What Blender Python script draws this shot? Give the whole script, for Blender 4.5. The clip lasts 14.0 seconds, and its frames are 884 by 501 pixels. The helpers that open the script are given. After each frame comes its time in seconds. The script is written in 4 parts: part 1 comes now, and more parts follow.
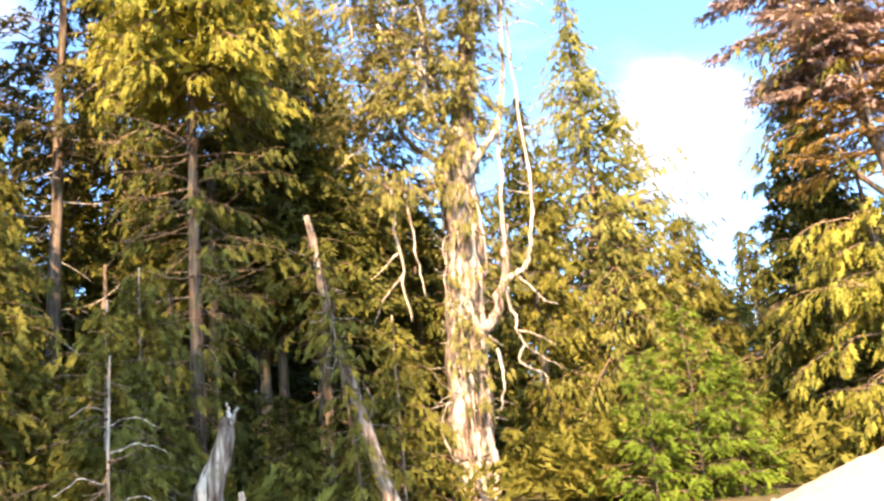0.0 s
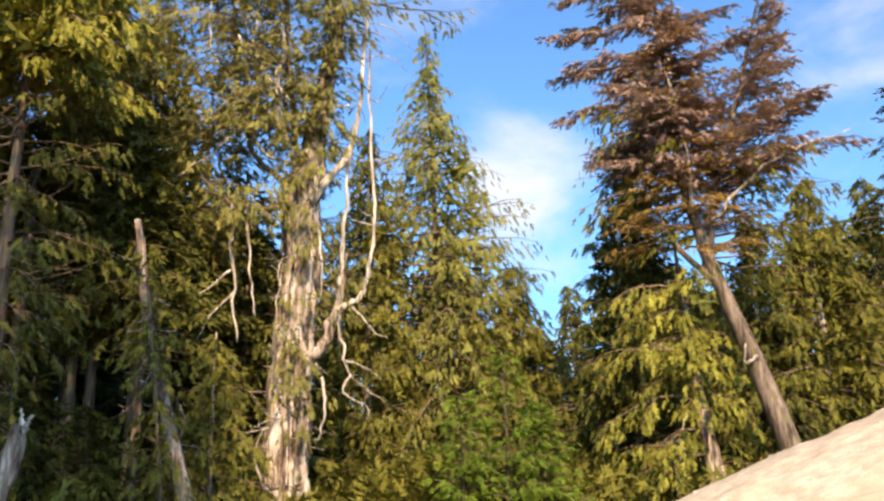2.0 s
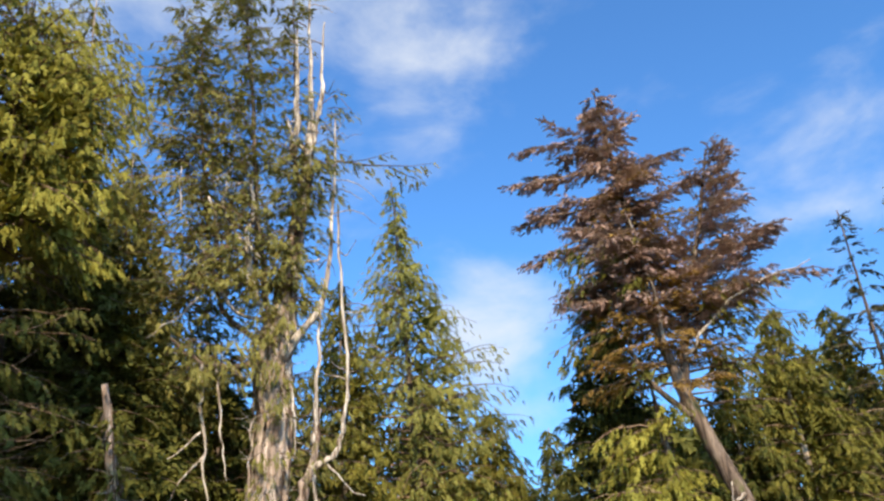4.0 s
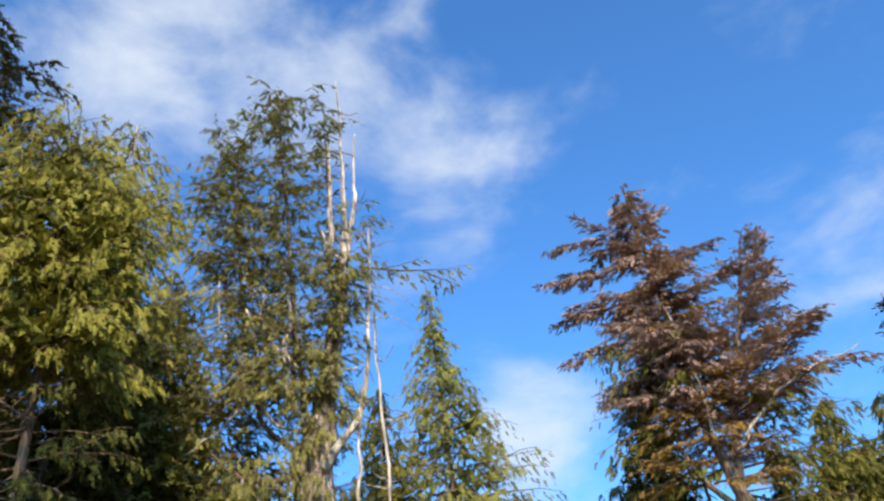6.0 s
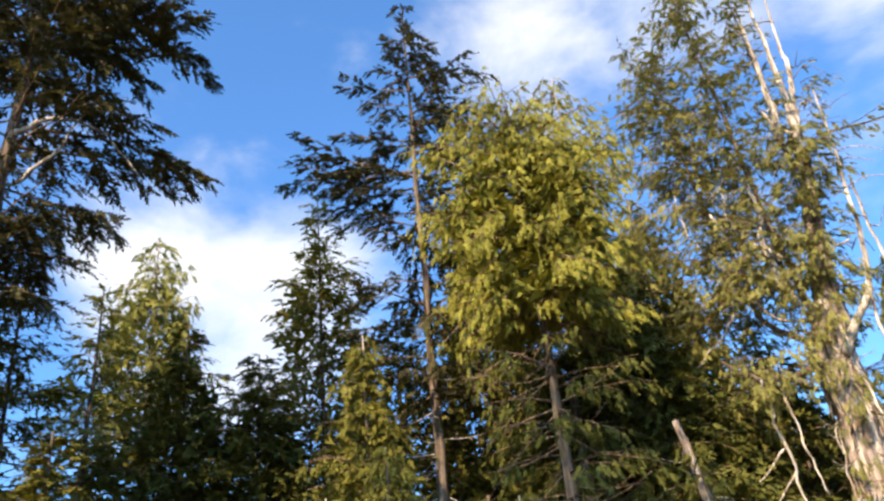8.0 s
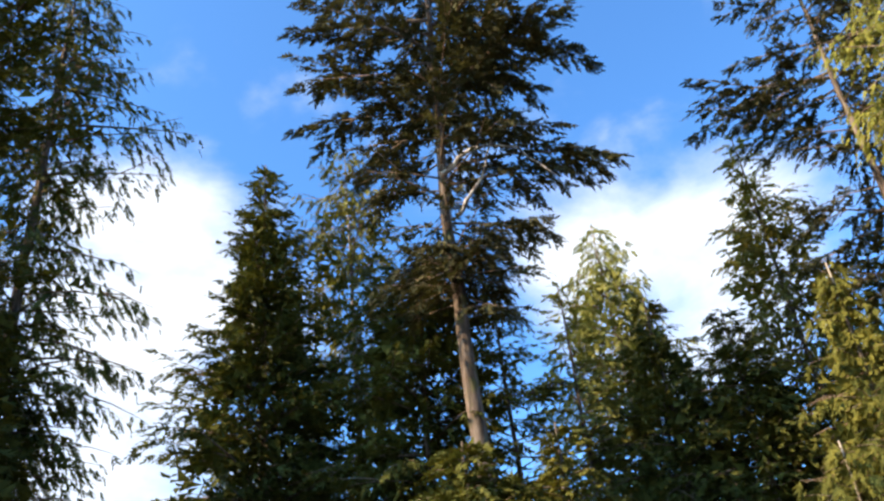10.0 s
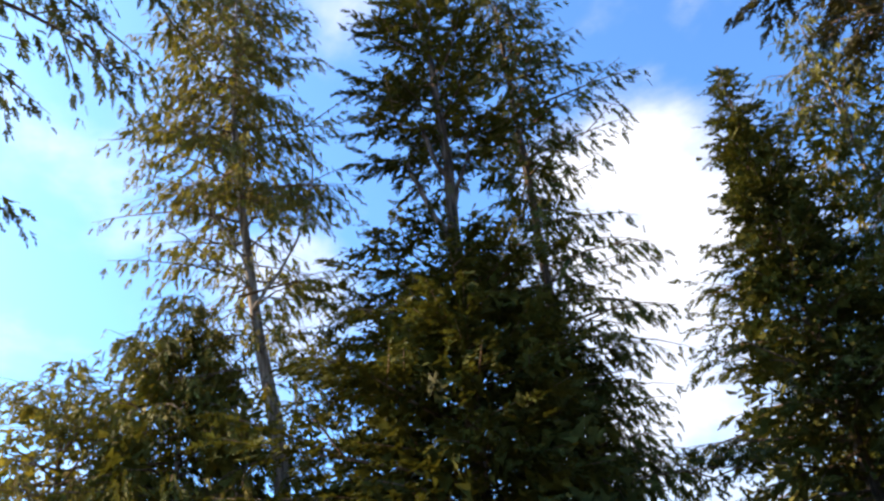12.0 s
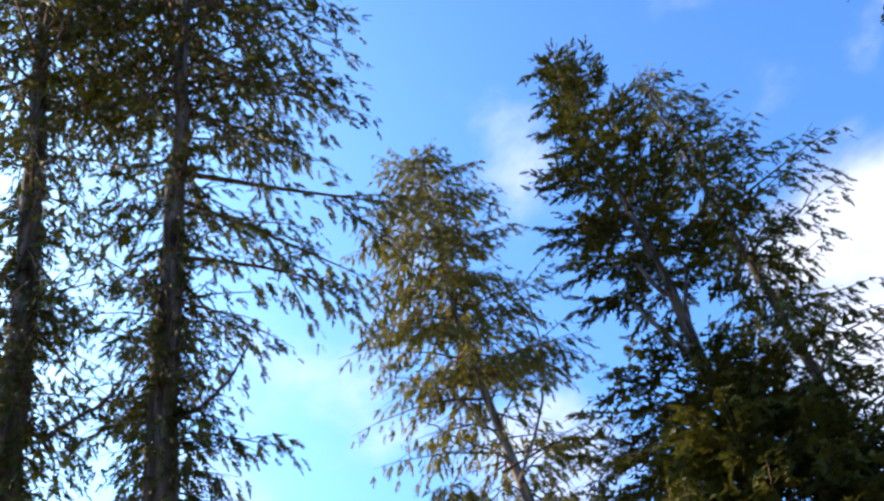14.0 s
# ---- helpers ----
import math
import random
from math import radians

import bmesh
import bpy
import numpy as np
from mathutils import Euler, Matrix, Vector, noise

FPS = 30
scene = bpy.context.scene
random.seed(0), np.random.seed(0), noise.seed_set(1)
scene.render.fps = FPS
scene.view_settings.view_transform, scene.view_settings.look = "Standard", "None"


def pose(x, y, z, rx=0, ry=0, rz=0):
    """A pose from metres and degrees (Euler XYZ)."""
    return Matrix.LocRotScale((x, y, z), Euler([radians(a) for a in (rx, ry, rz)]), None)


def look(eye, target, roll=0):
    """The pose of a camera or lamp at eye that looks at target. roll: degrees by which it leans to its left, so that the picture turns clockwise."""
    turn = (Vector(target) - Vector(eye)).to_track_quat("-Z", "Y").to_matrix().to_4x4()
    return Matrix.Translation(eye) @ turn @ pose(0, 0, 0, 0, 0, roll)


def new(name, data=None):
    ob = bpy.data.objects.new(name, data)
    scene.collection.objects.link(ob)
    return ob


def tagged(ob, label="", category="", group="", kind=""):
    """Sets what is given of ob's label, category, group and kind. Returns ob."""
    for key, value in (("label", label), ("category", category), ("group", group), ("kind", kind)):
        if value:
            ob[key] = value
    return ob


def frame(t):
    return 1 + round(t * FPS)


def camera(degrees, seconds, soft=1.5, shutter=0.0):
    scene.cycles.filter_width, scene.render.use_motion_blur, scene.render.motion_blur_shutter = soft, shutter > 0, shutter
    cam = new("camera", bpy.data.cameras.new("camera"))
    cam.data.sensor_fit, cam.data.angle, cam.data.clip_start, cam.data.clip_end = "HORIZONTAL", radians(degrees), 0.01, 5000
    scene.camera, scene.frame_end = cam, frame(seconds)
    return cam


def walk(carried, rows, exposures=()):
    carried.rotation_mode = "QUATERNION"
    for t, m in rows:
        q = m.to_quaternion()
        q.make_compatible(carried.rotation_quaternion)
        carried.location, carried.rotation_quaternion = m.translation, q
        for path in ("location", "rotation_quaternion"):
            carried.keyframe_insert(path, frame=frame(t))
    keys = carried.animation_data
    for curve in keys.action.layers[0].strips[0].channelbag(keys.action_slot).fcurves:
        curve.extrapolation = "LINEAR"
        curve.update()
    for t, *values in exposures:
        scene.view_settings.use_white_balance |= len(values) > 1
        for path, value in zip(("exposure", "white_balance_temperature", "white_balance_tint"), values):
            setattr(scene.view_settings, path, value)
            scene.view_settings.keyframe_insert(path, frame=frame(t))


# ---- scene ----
EYE = Vector((0.0, 0.0, 1.6))
cam = camera(55.83, 14.0, soft=2.5)
# seconds, bearing, elevation and roll of the view, in degrees
TURNS = [
    (0.0, -0.00, 13.13, -5.28),
    (0.5, 0.34, 13.51, -6.35),
    (1.0, 3.38, 13.75, -5.43),
    (1.5, 7.99, 14.06, -2.92),
    (2.0, 11.49, 14.61, -1.25),
    (2.5, 13.93, 17.02, -1.49),
    (2.7, 15.40, 19.17, -2.07),
    (4.8, 13.00, 26.27, -6.45),
    (5.0, 12.30, 27.25, -6.08),
    (5.5, 11.79, 29.51, -6.35),
    (6.0, 12.18, 31.89, -6.75),
    (6.5, 9.23, 33.00, -8.06),
    (7.0, -0.82, 32.31, -9.76),
    (7.5, -12.10, 30.72, -7.97),
    (7.7, -17.30, 30.22, -7.10),
    (9.8, -52.28, 30.93, -7.52),
    (10.0, -57.47, 31.01, -6.74),
    (10.5, -66.74, 30.74, -5.68),
    (11.0, -80.50, 30.01, -3.84),
    (11.5, -87.70, 28.96, -6.72),
    (12.0, -96.08, 30.01, -7.54),
    (12.5, -98.56, 31.68, -9.22),
    (13.0, -99.17, 38.44, -13.36),
    (13.5, -104.48, 43.99, -13.53),
    (14.0, -112.10, 43.21, -14.56),
]


def bearing(az, d, z=0.0):
    """A place at a compass bearing (0 is +y, clockwise) and a distance from the camera's stand."""
    return Vector((d * math.sin(radians(az)), d * math.cos(radians(az)), z))


def height(el, d):
    """The height of a point that shows at an elevation from the eye at a distance."""
    return EYE.z + d * math.tan(radians(el))


def aim(az, el, roll):
    way = Vector((math.sin(radians(az)) * math.cos(radians(el)), math.cos(radians(az)) * math.cos(radians(el)), math.sin(radians(el))))
    return look(EYE, EYE + way, roll)


walk(cam, [(t, aim(az, el, roll)) for t, az, el, roll in TURNS],
     exposures=[(0.0, 2.24, 8500, 22), (1.0, 1.95, 8300, 21), (1.5, 1.52, 8100, 18), (2.0, 1.12, 7700, 14), (2.5, 0.92, 7350, 12), (4.8, 0.80, 6350, 9), (6.5, 0.78, 6250, 9),
                (7.0, 0.82, 6500, 10), (7.7, 1.20, 7100, 12), (9.8, 1.34, 6700, 9), (10.5, 1.38, 7000, 12), (11.0, 1.40, 7250, 14), (12.0, 1.38, 6950, 15), (13.0, 1.24, 6400, 16), (14.0, 1.30, 6300, 18)])

# ---- light ----
SUN_AZ, SUN_EL = -175.0, 35.0
sun_way = Vector((math.sin(radians(SUN_AZ)) * math.cos(radians(SUN_EL)), math.cos(radians(SUN_AZ)) * math.cos(radians(SUN_EL)), math.sin(radians(SUN_EL))))
sun = new("sun", bpy.data.lights.new("sun", "SUN"))
sun.data.energy, sun.data.angle, sun.data.color = 5.0, radians(0.55), (1.0, 0.81, 0.54)
sun.matrix_world = look(sun_way * 60, (0, 0, 0))


def sky_world():
    w = bpy.data.worlds.new("sky")
    scene.world = w
    w.use_nodes = True
    nt = w.node_tree
    nt.nodes.clear()
    N, L = nt.nodes.new, nt.links.new
    out, bg = N("ShaderNodeOutputWorld"), N("ShaderNodeBackground")
    sky = N("ShaderNodeTexSky")
    sky.sky_type, sky.sun_disc = "NISHITA", False
    sky.sun_elevation, sky.sun_rotation = radians(SUN_EL), radians(SUN_AZ)
    sky.air_density, sky.dust_density, sky.ozone_density = 1.0, 2.4, 2.5
    bg.inputs[1].default_value = SKY_STRENGTH
    co = N("ShaderNodeTexCoord")

    def math_node(op, a, b=None, clamp=False):
        n = N("ShaderNodeMath")
        n.operation, n.use_clamp = op, clamp
        for i, v in enumerate((a, b)):
            if v is None:
                continue
            if isinstance(v, (int, float)):
                n.inputs[i].default_value = v
            else:
                L(v, n.inputs[i])
        return n.outputs[0]

    # streaky cloud texture: stretched along the bearing, flat in height
    mp = N("ShaderNodeMapping")
    mp.inputs["Scale"].default_value = (1.0, 1.0, 1.7)
    mp.inputs["Rotation"].default_value = (0, radians(-6), 0)
    L(co.outputs["Generated"], mp.inputs["Vector"])
    big, fine = N("ShaderNodeTexNoise"), N("ShaderNodeTexNoise")
    for n, s, d in ((big, 5.5, 7.0), (fine, 15.0, 5.0)):
        n.inputs["Scale"].default_value, n.inputs["Detail"].default_value, n.inputs["Roughness"].default_value = s, d, 0.55
        L(mp.outputs[0], n.inputs["Vector"])
    big.inputs["Distortion"].default_value = 0.25
    total = math_node("ADD", math_node("MULTIPLY", big.outputs[0], 0.82), math_node("MULTIPLY", fine.outputs[0], 0.18))
    # where the clouds gather: bearing, elevation, reach in degrees, weight
    for az, el, reach, weight in CLOUDS:
        v = N("ShaderNodeVectorMath")
        v.operation = "DOT_PRODUCT"
        L(co.outputs["Generated"], v.inputs[0])
        v.inputs[1].default_value = (math.sin(radians(az)) * math.cos(radians(el)), math.cos(radians(az)) * math.cos(radians(el)), math.sin(radians(el)))
        m = N("ShaderNodeMapRange")
        m.interpolation_type = "SMOOTHSTEP"
        L(v.outputs["Value"], m.inputs[0])
        m.inputs[1].default_value, m.inputs[2].default_value = math.cos(radians(reach)), 1.0
        m.inputs[3].default_value, m.inputs[4].default_value = 0.0, weight
        total = math_node("ADD", total, m.outputs[0])
    ramp = N("ShaderNodeMapRange")
    ramp.interpolation_type = "SMOOTHSTEP"
    L(total, ramp.inputs[0])
    ramp.inputs[1].default_value, ramp.inputs[2].default_value = 0.53, 0.98
    mix = N("ShaderNodeMix")
    mix.data_type = "RGBA"
    L(math_node("MULTIPLY", ramp.outputs[0], 0.9), mix.inputs[0])
    tint = N("ShaderNodeMix")
    tint.data_type, tint.blend_type = "RGBA", "MULTIPLY"
    tint.inputs[0].default_value = 1.0
    L(sky.outputs[0], tint.inputs[6])
    tint.inputs[7].default_value = SKY_TINT
    L(tint.outputs[2], mix.inputs[6])
    mix.inputs[7].default_value = CLOUD_COLOUR
    L(mix.outputs[2], bg.inputs[0])
    L(bg.outputs[0], out.inputs[0])


SKY_STRENGTH, SKY_TINT, CLOUD_COLOUR = 0.095, (0.67, 1.25, 1.78, 1), (5.3, 5.6, 6.0, 1)
CLOUDS = [(-15, 42, 11, 0.13), (-5, 44, 10, 0.12), (-21, 42, 9, 0.08), (4, 44, 9, 0.1), (12, 42, 8, 0.09), (16, 36, 8, 0.1), (14, 38, 7, 0.08),
          (24, 40, 6, 0.08), (18, 20, 6, 0.22), (16, 15, 6, 0.18), (40, 24, 9, 0.09), (4, 42, 6, 0.06), (-17, 44, 6, 0.08), (-39, 26, 12, 0.12),
          (-41, 28, 12, 0.16), (-47, 31, 6, 0.1), (-35, 25, 11, 0.12), (-80, 30, 12, 0.1), (-78, 36, 5, 0.08), (-80, 24, 14, 0.13), (-79, 29, 12, 0.1),
          (-79, 12, 14, 0.25), (-70, 41, 4, 0.14), (-102, 44, 5, 0.1), (-48, 30, 6, 0.16), (-108, 26, 9, 0.16), (-83, 29, 9, 0.06), (-102, 49, 5, 0.09),
          (-81, 32, 9, 0.06), (-140, 22, 36, 0.1)]
sky_world()


# ---- materials ----
def material(name, rough=0.8):
    m = bpy.data.materials.new(name)
    m.use_nodes = True
    nt = m.node_tree
    b = nt.nodes["Principled BSDF"]
    b.inputs["Roughness"].default_value = rough
    b.inputs["Specular IOR Level"].default_value = 0.15
    return m, nt, b


def noise_node(nt, scale, detail=4.0, stretch=None, rough=0.55):
    co = nt.nodes.new("ShaderNodeTexCoord")
    n = nt.nodes.new("ShaderNodeTexNoise")
    n.inputs["Scale"].default_value, n.inputs["Detail"].default_value, n.inputs["Roughness"].default_value = scale, detail, rough
    if stretch:
        mp = nt.nodes.new("ShaderNodeMapping")
        mp.inputs["Scale"].default_value = stretch
        nt.links.new(co.outputs["Object"], mp.inputs["Vector"])
        nt.links.new(mp.outputs[0], n.inputs["Vector"])
    else:
        nt.links.new(co.outputs["Object"], n.inputs["Vector"])
    return n.outputs[0]


def ramp_node(nt, fac, stops):
    r = nt.nodes.new("ShaderNodeValToRGB")
    while len(r.color_ramp.elements) < len(stops):
        r.color_ramp.elements.new(0.5)
    for e, (p, c) in zip(r.color_ramp.elements, stops):
        e.position, e.color = p, (*c, 1)
    nt.links.new(fac, r.inputs[0])
    return r.outputs[0]


def mix_rgb(nt, fac, a, b, blend="MIX"):
    m = nt.nodes.new("ShaderNodeMix")
    m.data_type, m.blend_type = "RGBA", blend
    for sock, v in ((m.inputs[0], fac), (m.inputs[6], a), (m.inputs[7], b)):
        if isinstance(v, (int, float)):
            sock.default_value = v
        elif isinstance(v, tuple):
            sock.default_value = (*v, 1)
        else:
            nt.links.new(v, sock)
    return m.outputs[2]


def leaf_material(name, dark, mid, light, glow=0.35, patch=0.9):
    """Foliage: each leaflet its own tone, patches of older and fresher growth, light through the leaf."""
    m, nt, b = material(name, 0.6)
    b.inputs["Specular IOR Level"].default_value = 0.06
    geo = nt.nodes.new("ShaderNodeNewGeometry")
    near = lambda c, w: tuple(w * x + (1 - w) * y for x, y in zip(c, mid))
    each = ramp_node(nt, geo.outputs["Random Per Island"], [(0.0, near(dark, 0.65)), (0.55, mid), (1.0, near(light, 0.6))])
    clump, wide = noise_node(nt, 2.1, 3.0, None, 0.6), noise_node(nt, patch * 0.6, 2.0)
    tone = ramp_node(nt, clump, [(0.36, dark), (0.5, mid), (0.64, light)])
    colour = mix_rgb(nt, 0.55, each, tone)
    colour = mix_rgb(nt, 0.3, colour, ramp_node(nt, wide, [(0.35, dark), (0.65, light)]))
    nt.links.new(colour, b.inputs["Base Color"])
    tr = nt.nodes.new("ShaderNodeBsdfTranslucent")
    nt.links.new(mix_rgb(nt, 1.0, colour, (1.0, 1.0, 0.55), "MULTIPLY"), tr.inputs[0])
    ms = nt.nodes.new("ShaderNodeMixShader")
    ms.inputs[0].default_value = glow
    nt.links.new(b.outputs[0], ms.inputs[1])
    nt.links.new(tr.outputs[0], ms.inputs[2])
    nt.links.new(ms.outputs[0], nt.nodes["Material Output"].inputs[0])
    return m


def bark_material(name, dark, mid, light, streak=9.0, moss=0.0, cracks=0.5):
    """Bark or bare wood: long fibres up the stem, blotches, dark cracks as colour and relief."""
    m, nt, b = material(name, 0.9)
    fibre = noise_node(nt, streak, 6.0, (1, 1, 0.09), 0.65)
    crack = noise_node(nt, streak * 1.9, 5.0, (1, 1, 0.05), 0.6)
    blot = noise_node(nt, 1.3, 6.0, (1, 1, 0.45), 0.6)
    c = ramp_node(nt, fibre, [(0.40, dark), (0.50, mid), (0.61, light)])
    c = mix_rgb(nt, ramp_node(nt, blot, [(0.40, (0, 0, 0)), (0.60, (0.75, 0.75, 0.75))]), c, mix_rgb(nt, 0.5, c, light))
    c = mix_rgb(nt, ramp_node(nt, blot, [(0.30, (0.7, 0.7, 0.7)), (0.44, (0, 0, 0))]), c, mix_rgb(nt, 0.6, c, dark))
    c = mix_rgb(nt, ramp_node(nt, crack, [(0.36, (cracks, cracks, cracks)), (0.47, (0, 0, 0))]), c, tuple(0.6 * x for x in dark))
    if moss:
        c = mix_rgb(nt, ramp_node(nt, noise_node(nt, 2.3, 5.0), [(0.55, (0, 0, 0)), (0.66, (moss, moss, moss))]), c, (0.10, 0.11, 0.03))
    nt.links.new(c, b.inputs["Base Color"])
    bump = nt.nodes.new("ShaderNodeBump")
    bump.inputs["Strength"].default_value, bump.inputs["Distance"].default_value = 1.0, 0.06
    nt.links.new(mix_rgb(nt, 0.5, fibre, crack), bump.inputs["Height"])
    nt.links.new(bump.outputs[0], b.inputs["Normal"])
    return m


LEAF_CEDAR = leaf_material("cedar_leaf", (0.028, 0.032, 0.008), (0.095, 0.094, 0.020), (0.235, 0.205, 0.045), 0.2)
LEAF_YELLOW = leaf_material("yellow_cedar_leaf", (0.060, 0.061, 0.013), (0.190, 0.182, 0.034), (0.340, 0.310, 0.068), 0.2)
LEAF_GREY = leaf_material("grey_cedar_leaf", (0.058, 0.062, 0.020), (0.170, 0.164, 0.050), (0.320, 0.285, 0.092), 0.28)
LEAF_SPIRE = leaf_material("spire_cedar_leaf", (0.068, 0.076, 0.022), (0.180, 0.180, 0.050), (0.330, 0.310, 0.095), 0.3)
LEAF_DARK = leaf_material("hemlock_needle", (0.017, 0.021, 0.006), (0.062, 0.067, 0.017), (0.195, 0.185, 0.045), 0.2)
LEAF_SPRUCE = leaf_material("spruce_needle", (0.018, 0.020, 0.012), (0.052, 0.051, 0.027), (0.125, 0.108, 0.046), 0.2)
LEAF_RED = leaf_material("dying_cedar_leaf", (0.120, 0.080, 0.074), (0.300, 0.200, 0.180), (0.460, 0.320, 0.285), 0.22, 0.6)
LEAF_RUST = leaf_material("rusty_cedar_leaf", (0.115, 0.070, 0.020), (0.290, 0.175, 0.048), (0.440, 0.280, 0.085), 0.25, 0.6)
LEAF_BUSH = leaf_material("fresh_sapling_leaf", (0.034, 0.060, 0.009), (0.095, 0.150, 0.020), (0.200, 0.265, 0.040), 0.3)
LEAF_PALE = leaf_material("pale_hemlock_needle", (0.065, 0.064, 0.018), (0.157, 0.136, 0.035), (0.296, 0.238, 0.059), 0.4)
BARK_GREY = bark_material("grey_bark", (0.09, 0.07, 0.055), (0.25, 0.195, 0.155), (0.42, 0.35, 0.29))
BARK_BROWN = bark_material("brown_bark", (0.030, 0.020, 0.016), (0.098, 0.068, 0.054), (0.205, 0.155, 0.126), 9.0, 0.5)
BARK_SNAG = bark_material("weathered_cedar_bark", (0.060, 0.036, 0.027), (0.215, 0.148, 0.115), (0.52, 0.44, 0.40), 7.0, 0.6, 1.0)
DEADWOOD = bark_material("bleached_deadwood", (0.10, 0.072, 0.056), (0.30, 0.245, 0.205), (0.58, 0.52, 0.47), 11.0, 0.0, 0.8)
TWIG = bark_material("twig_bark", (0.055, 0.034, 0.024), (0.15, 0.098, 0.065), (0.29, 0.205, 0.145), 14.0)


# ---- geometry helpers ----
def mesh_object(name, verts, quads, mats, tris=None, smooth=False):
    """A mesh of quads in the first material and, if given, triangles in the second."""
    me = bpy.data.meshes.new(name)
    verts, quads = np.asarray(verts, dtype=np.float32), np.asarray(quads, dtype=np.int32).reshape(-1, 4)
    tris = np.zeros((0, 3), dtype=np.int32) if tris is None else np.asarray(tris, dtype=np.int32)
    me.vertices.add(len(verts))
    me.vertices.foreach_set("co", verts.ravel())
    me.loops.add(quads.size + tris.size)
    me.loops.foreach_set("vertex_index", np.r_[quads.ravel(), tris.ravel()])
    me.polygons.add(len(quads) + len(tris))
    me.polygons.foreach_set("loop_start", np.r_[np.arange(len(quads)) * 4, quads.size + np.arange(len(tris)) * 3].astype(np.int32))
    for m in mats:
        me.materials.append(m)
    if len(mats) > 1:
        me.polygons.foreach_set("material_index", np.r_[np.zeros(len(quads)), np.ones(len(tris))].astype(np.int32))
    if smooth:
        me.polygons.foreach_set("use_smooth", np.ones(len(quads) + len(tris), dtype=bool))
    me.update(calc_edges=True)
    return new(name, me)


def part(ob, parent, label=""):
    ob.parent = parent
    return tagged(ob, label)


def smooth_path(pts, n):
    """n points on a rounded line through a few control points."""
    p = np.asarray(pts, dtype=float)
    if len(p) == 2:
        return p[0] + (p[1] - p[0]) * np.linspace(0, 1, n)[:, None]
    q = np.vstack([2 * p[0] - p[1], p, 2 * p[-1] - p[-2]])
    out = []
    for u in np.linspace(0, len(p) - 1 - 1e-6, n):
        i, f = int(u), u - int(u)
        a, b, c, d = q[i:i + 4]
        out.append(0.5 * (2 * b + (c - a) * f + (2 * a - 5 * b + 4 * c - d) * f * f + (3 * b - a - 3 * c + d) * f ** 3))
    return np.array(out)


def tube(path, radii, sides=8, rng=None, flute=0.0, knobs=0.0):
    """A tapered stem round a path, closed at both ends; flute: ridges that run up it."""
    path, n = np.asarray(path, dtype=float), len(path)
    way = np.gradient(path, axis=0)
    way /= np.linalg.norm(way, axis=1)[:, None] + 1e-9
    ref = np.array([0.31, 0.95, 0.05]) if abs(way[0][2]) > 0.5 else np.array([0.0, 0.0, 1.0])
    a = np.cross(way, ref)
    a /= np.linalg.norm(a, axis=1)[:, None] + 1e-9
    b = np.cross(way, a)
    th = np.linspace(0, 2 * np.pi, sides, endpoint=False)
    ring = np.ones(sides)
    if flute:
        ring = 1 + flute * rng.uniform(-1, 1, sides)
    rr = np.asarray(radii, dtype=float)[:, None] * ring[None, :]
    if knobs:
        rr = rr * (1 + knobs * rng.uniform(-1, 1, (n, sides)))
    v = path[:, None, :] + rr[:, :, None] * (np.cos(th)[None, :, None] * a[:, None, :] + np.sin(th)[None, :, None] * b[:, None, :])
    v = np.vstack([v.reshape(-1, 3), path[:1], path[-1:]])
    i, j = np.meshgrid(np.arange(n - 1), np.arange(sides), indexing="ij")
    k = (j + 1) % sides
    q = np.stack([i * sides + j, i * sides + k, (i + 1) * sides + k, (i + 1) * sides + j], -1).reshape(-1, 4)
    caps = []
    for base, hub, flip in ((0, n * sides, True), ((n - 1) * sides, n * sides + 1, False)):
        for s in range(0, sides - 1, 2):
            ids = [hub, base + s, base + s + 1, base + (s + 2) % sides]
            caps.append(ids[::-1] if flip else ids)
    return v, np.vstack([q, np.array(caps)])


def join(pieces):
    vs, qs, off = [], [], 0
    for v, q in pieces:
        vs.append(v)
        qs.append(np.asarray(q) + off)
        off += len(v)
    return np.vstack(vs), np.vstack(qs)


def spray_shapes(kind, count=9):
    """Sprays of foliage, one unit long: short pointed leaflets set close along a bent stem, tapering to the tip."""
    rng = np.random.default_rng({"cedar": 11, "needle": 12, "broad": 13, "core": 14}[kind])
    n, reach, foot, wide = {"cedar": (9, 0.36, 0.115, (28, 55)), "needle": (8, 0.31, 0.135, (38, 64)), "broad": (8, 0.34, 0.11, (35, 75)), "core": (4, 0.5, 0.22, (30, 70))}[kind]
    shapes = []
    for _ in range(count):
        v = []
        sway, dip = rng.normal(0, 0.10), rng.uniform(0.02, 0.22)
        for i in range(n):
            u = (i + rng.uniform(0.2, 0.8)) / n * 0.92
            side = 1 if i % 2 else -1
            ang, ln = radians(rng.uniform(*wide)), reach * (1.1 - 0.62 * u) * rng.uniform(0.65, 1.3)
            p = np.array([u, sway * u * u, -dip * u * u])
            d = np.array([math.cos(ang), side * math.sin(ang), rng.uniform(-0.45, 0.35)])
            w = np.array([1.0, -0.2 * side, rng.uniform(-0.35, 0.35)]) * foot * (1.1 - 0.45 * u)
            v += [p - w, p + d * ln, p + w]
        p = np.array([0.86, sway * 0.74, -dip * 0.74])
        v += [p + [-0.1, 0.065, 0], p + [0.26, 2 * sway * 0.2, -0.3 * dip], p + [-0.1, -0.065, 0]]
        shapes.append(np.array(v))
    return np.array(shapes)


SPRAYS = {k: spray_shapes(k) for k in ("cedar", "needle", "broad", "core")}


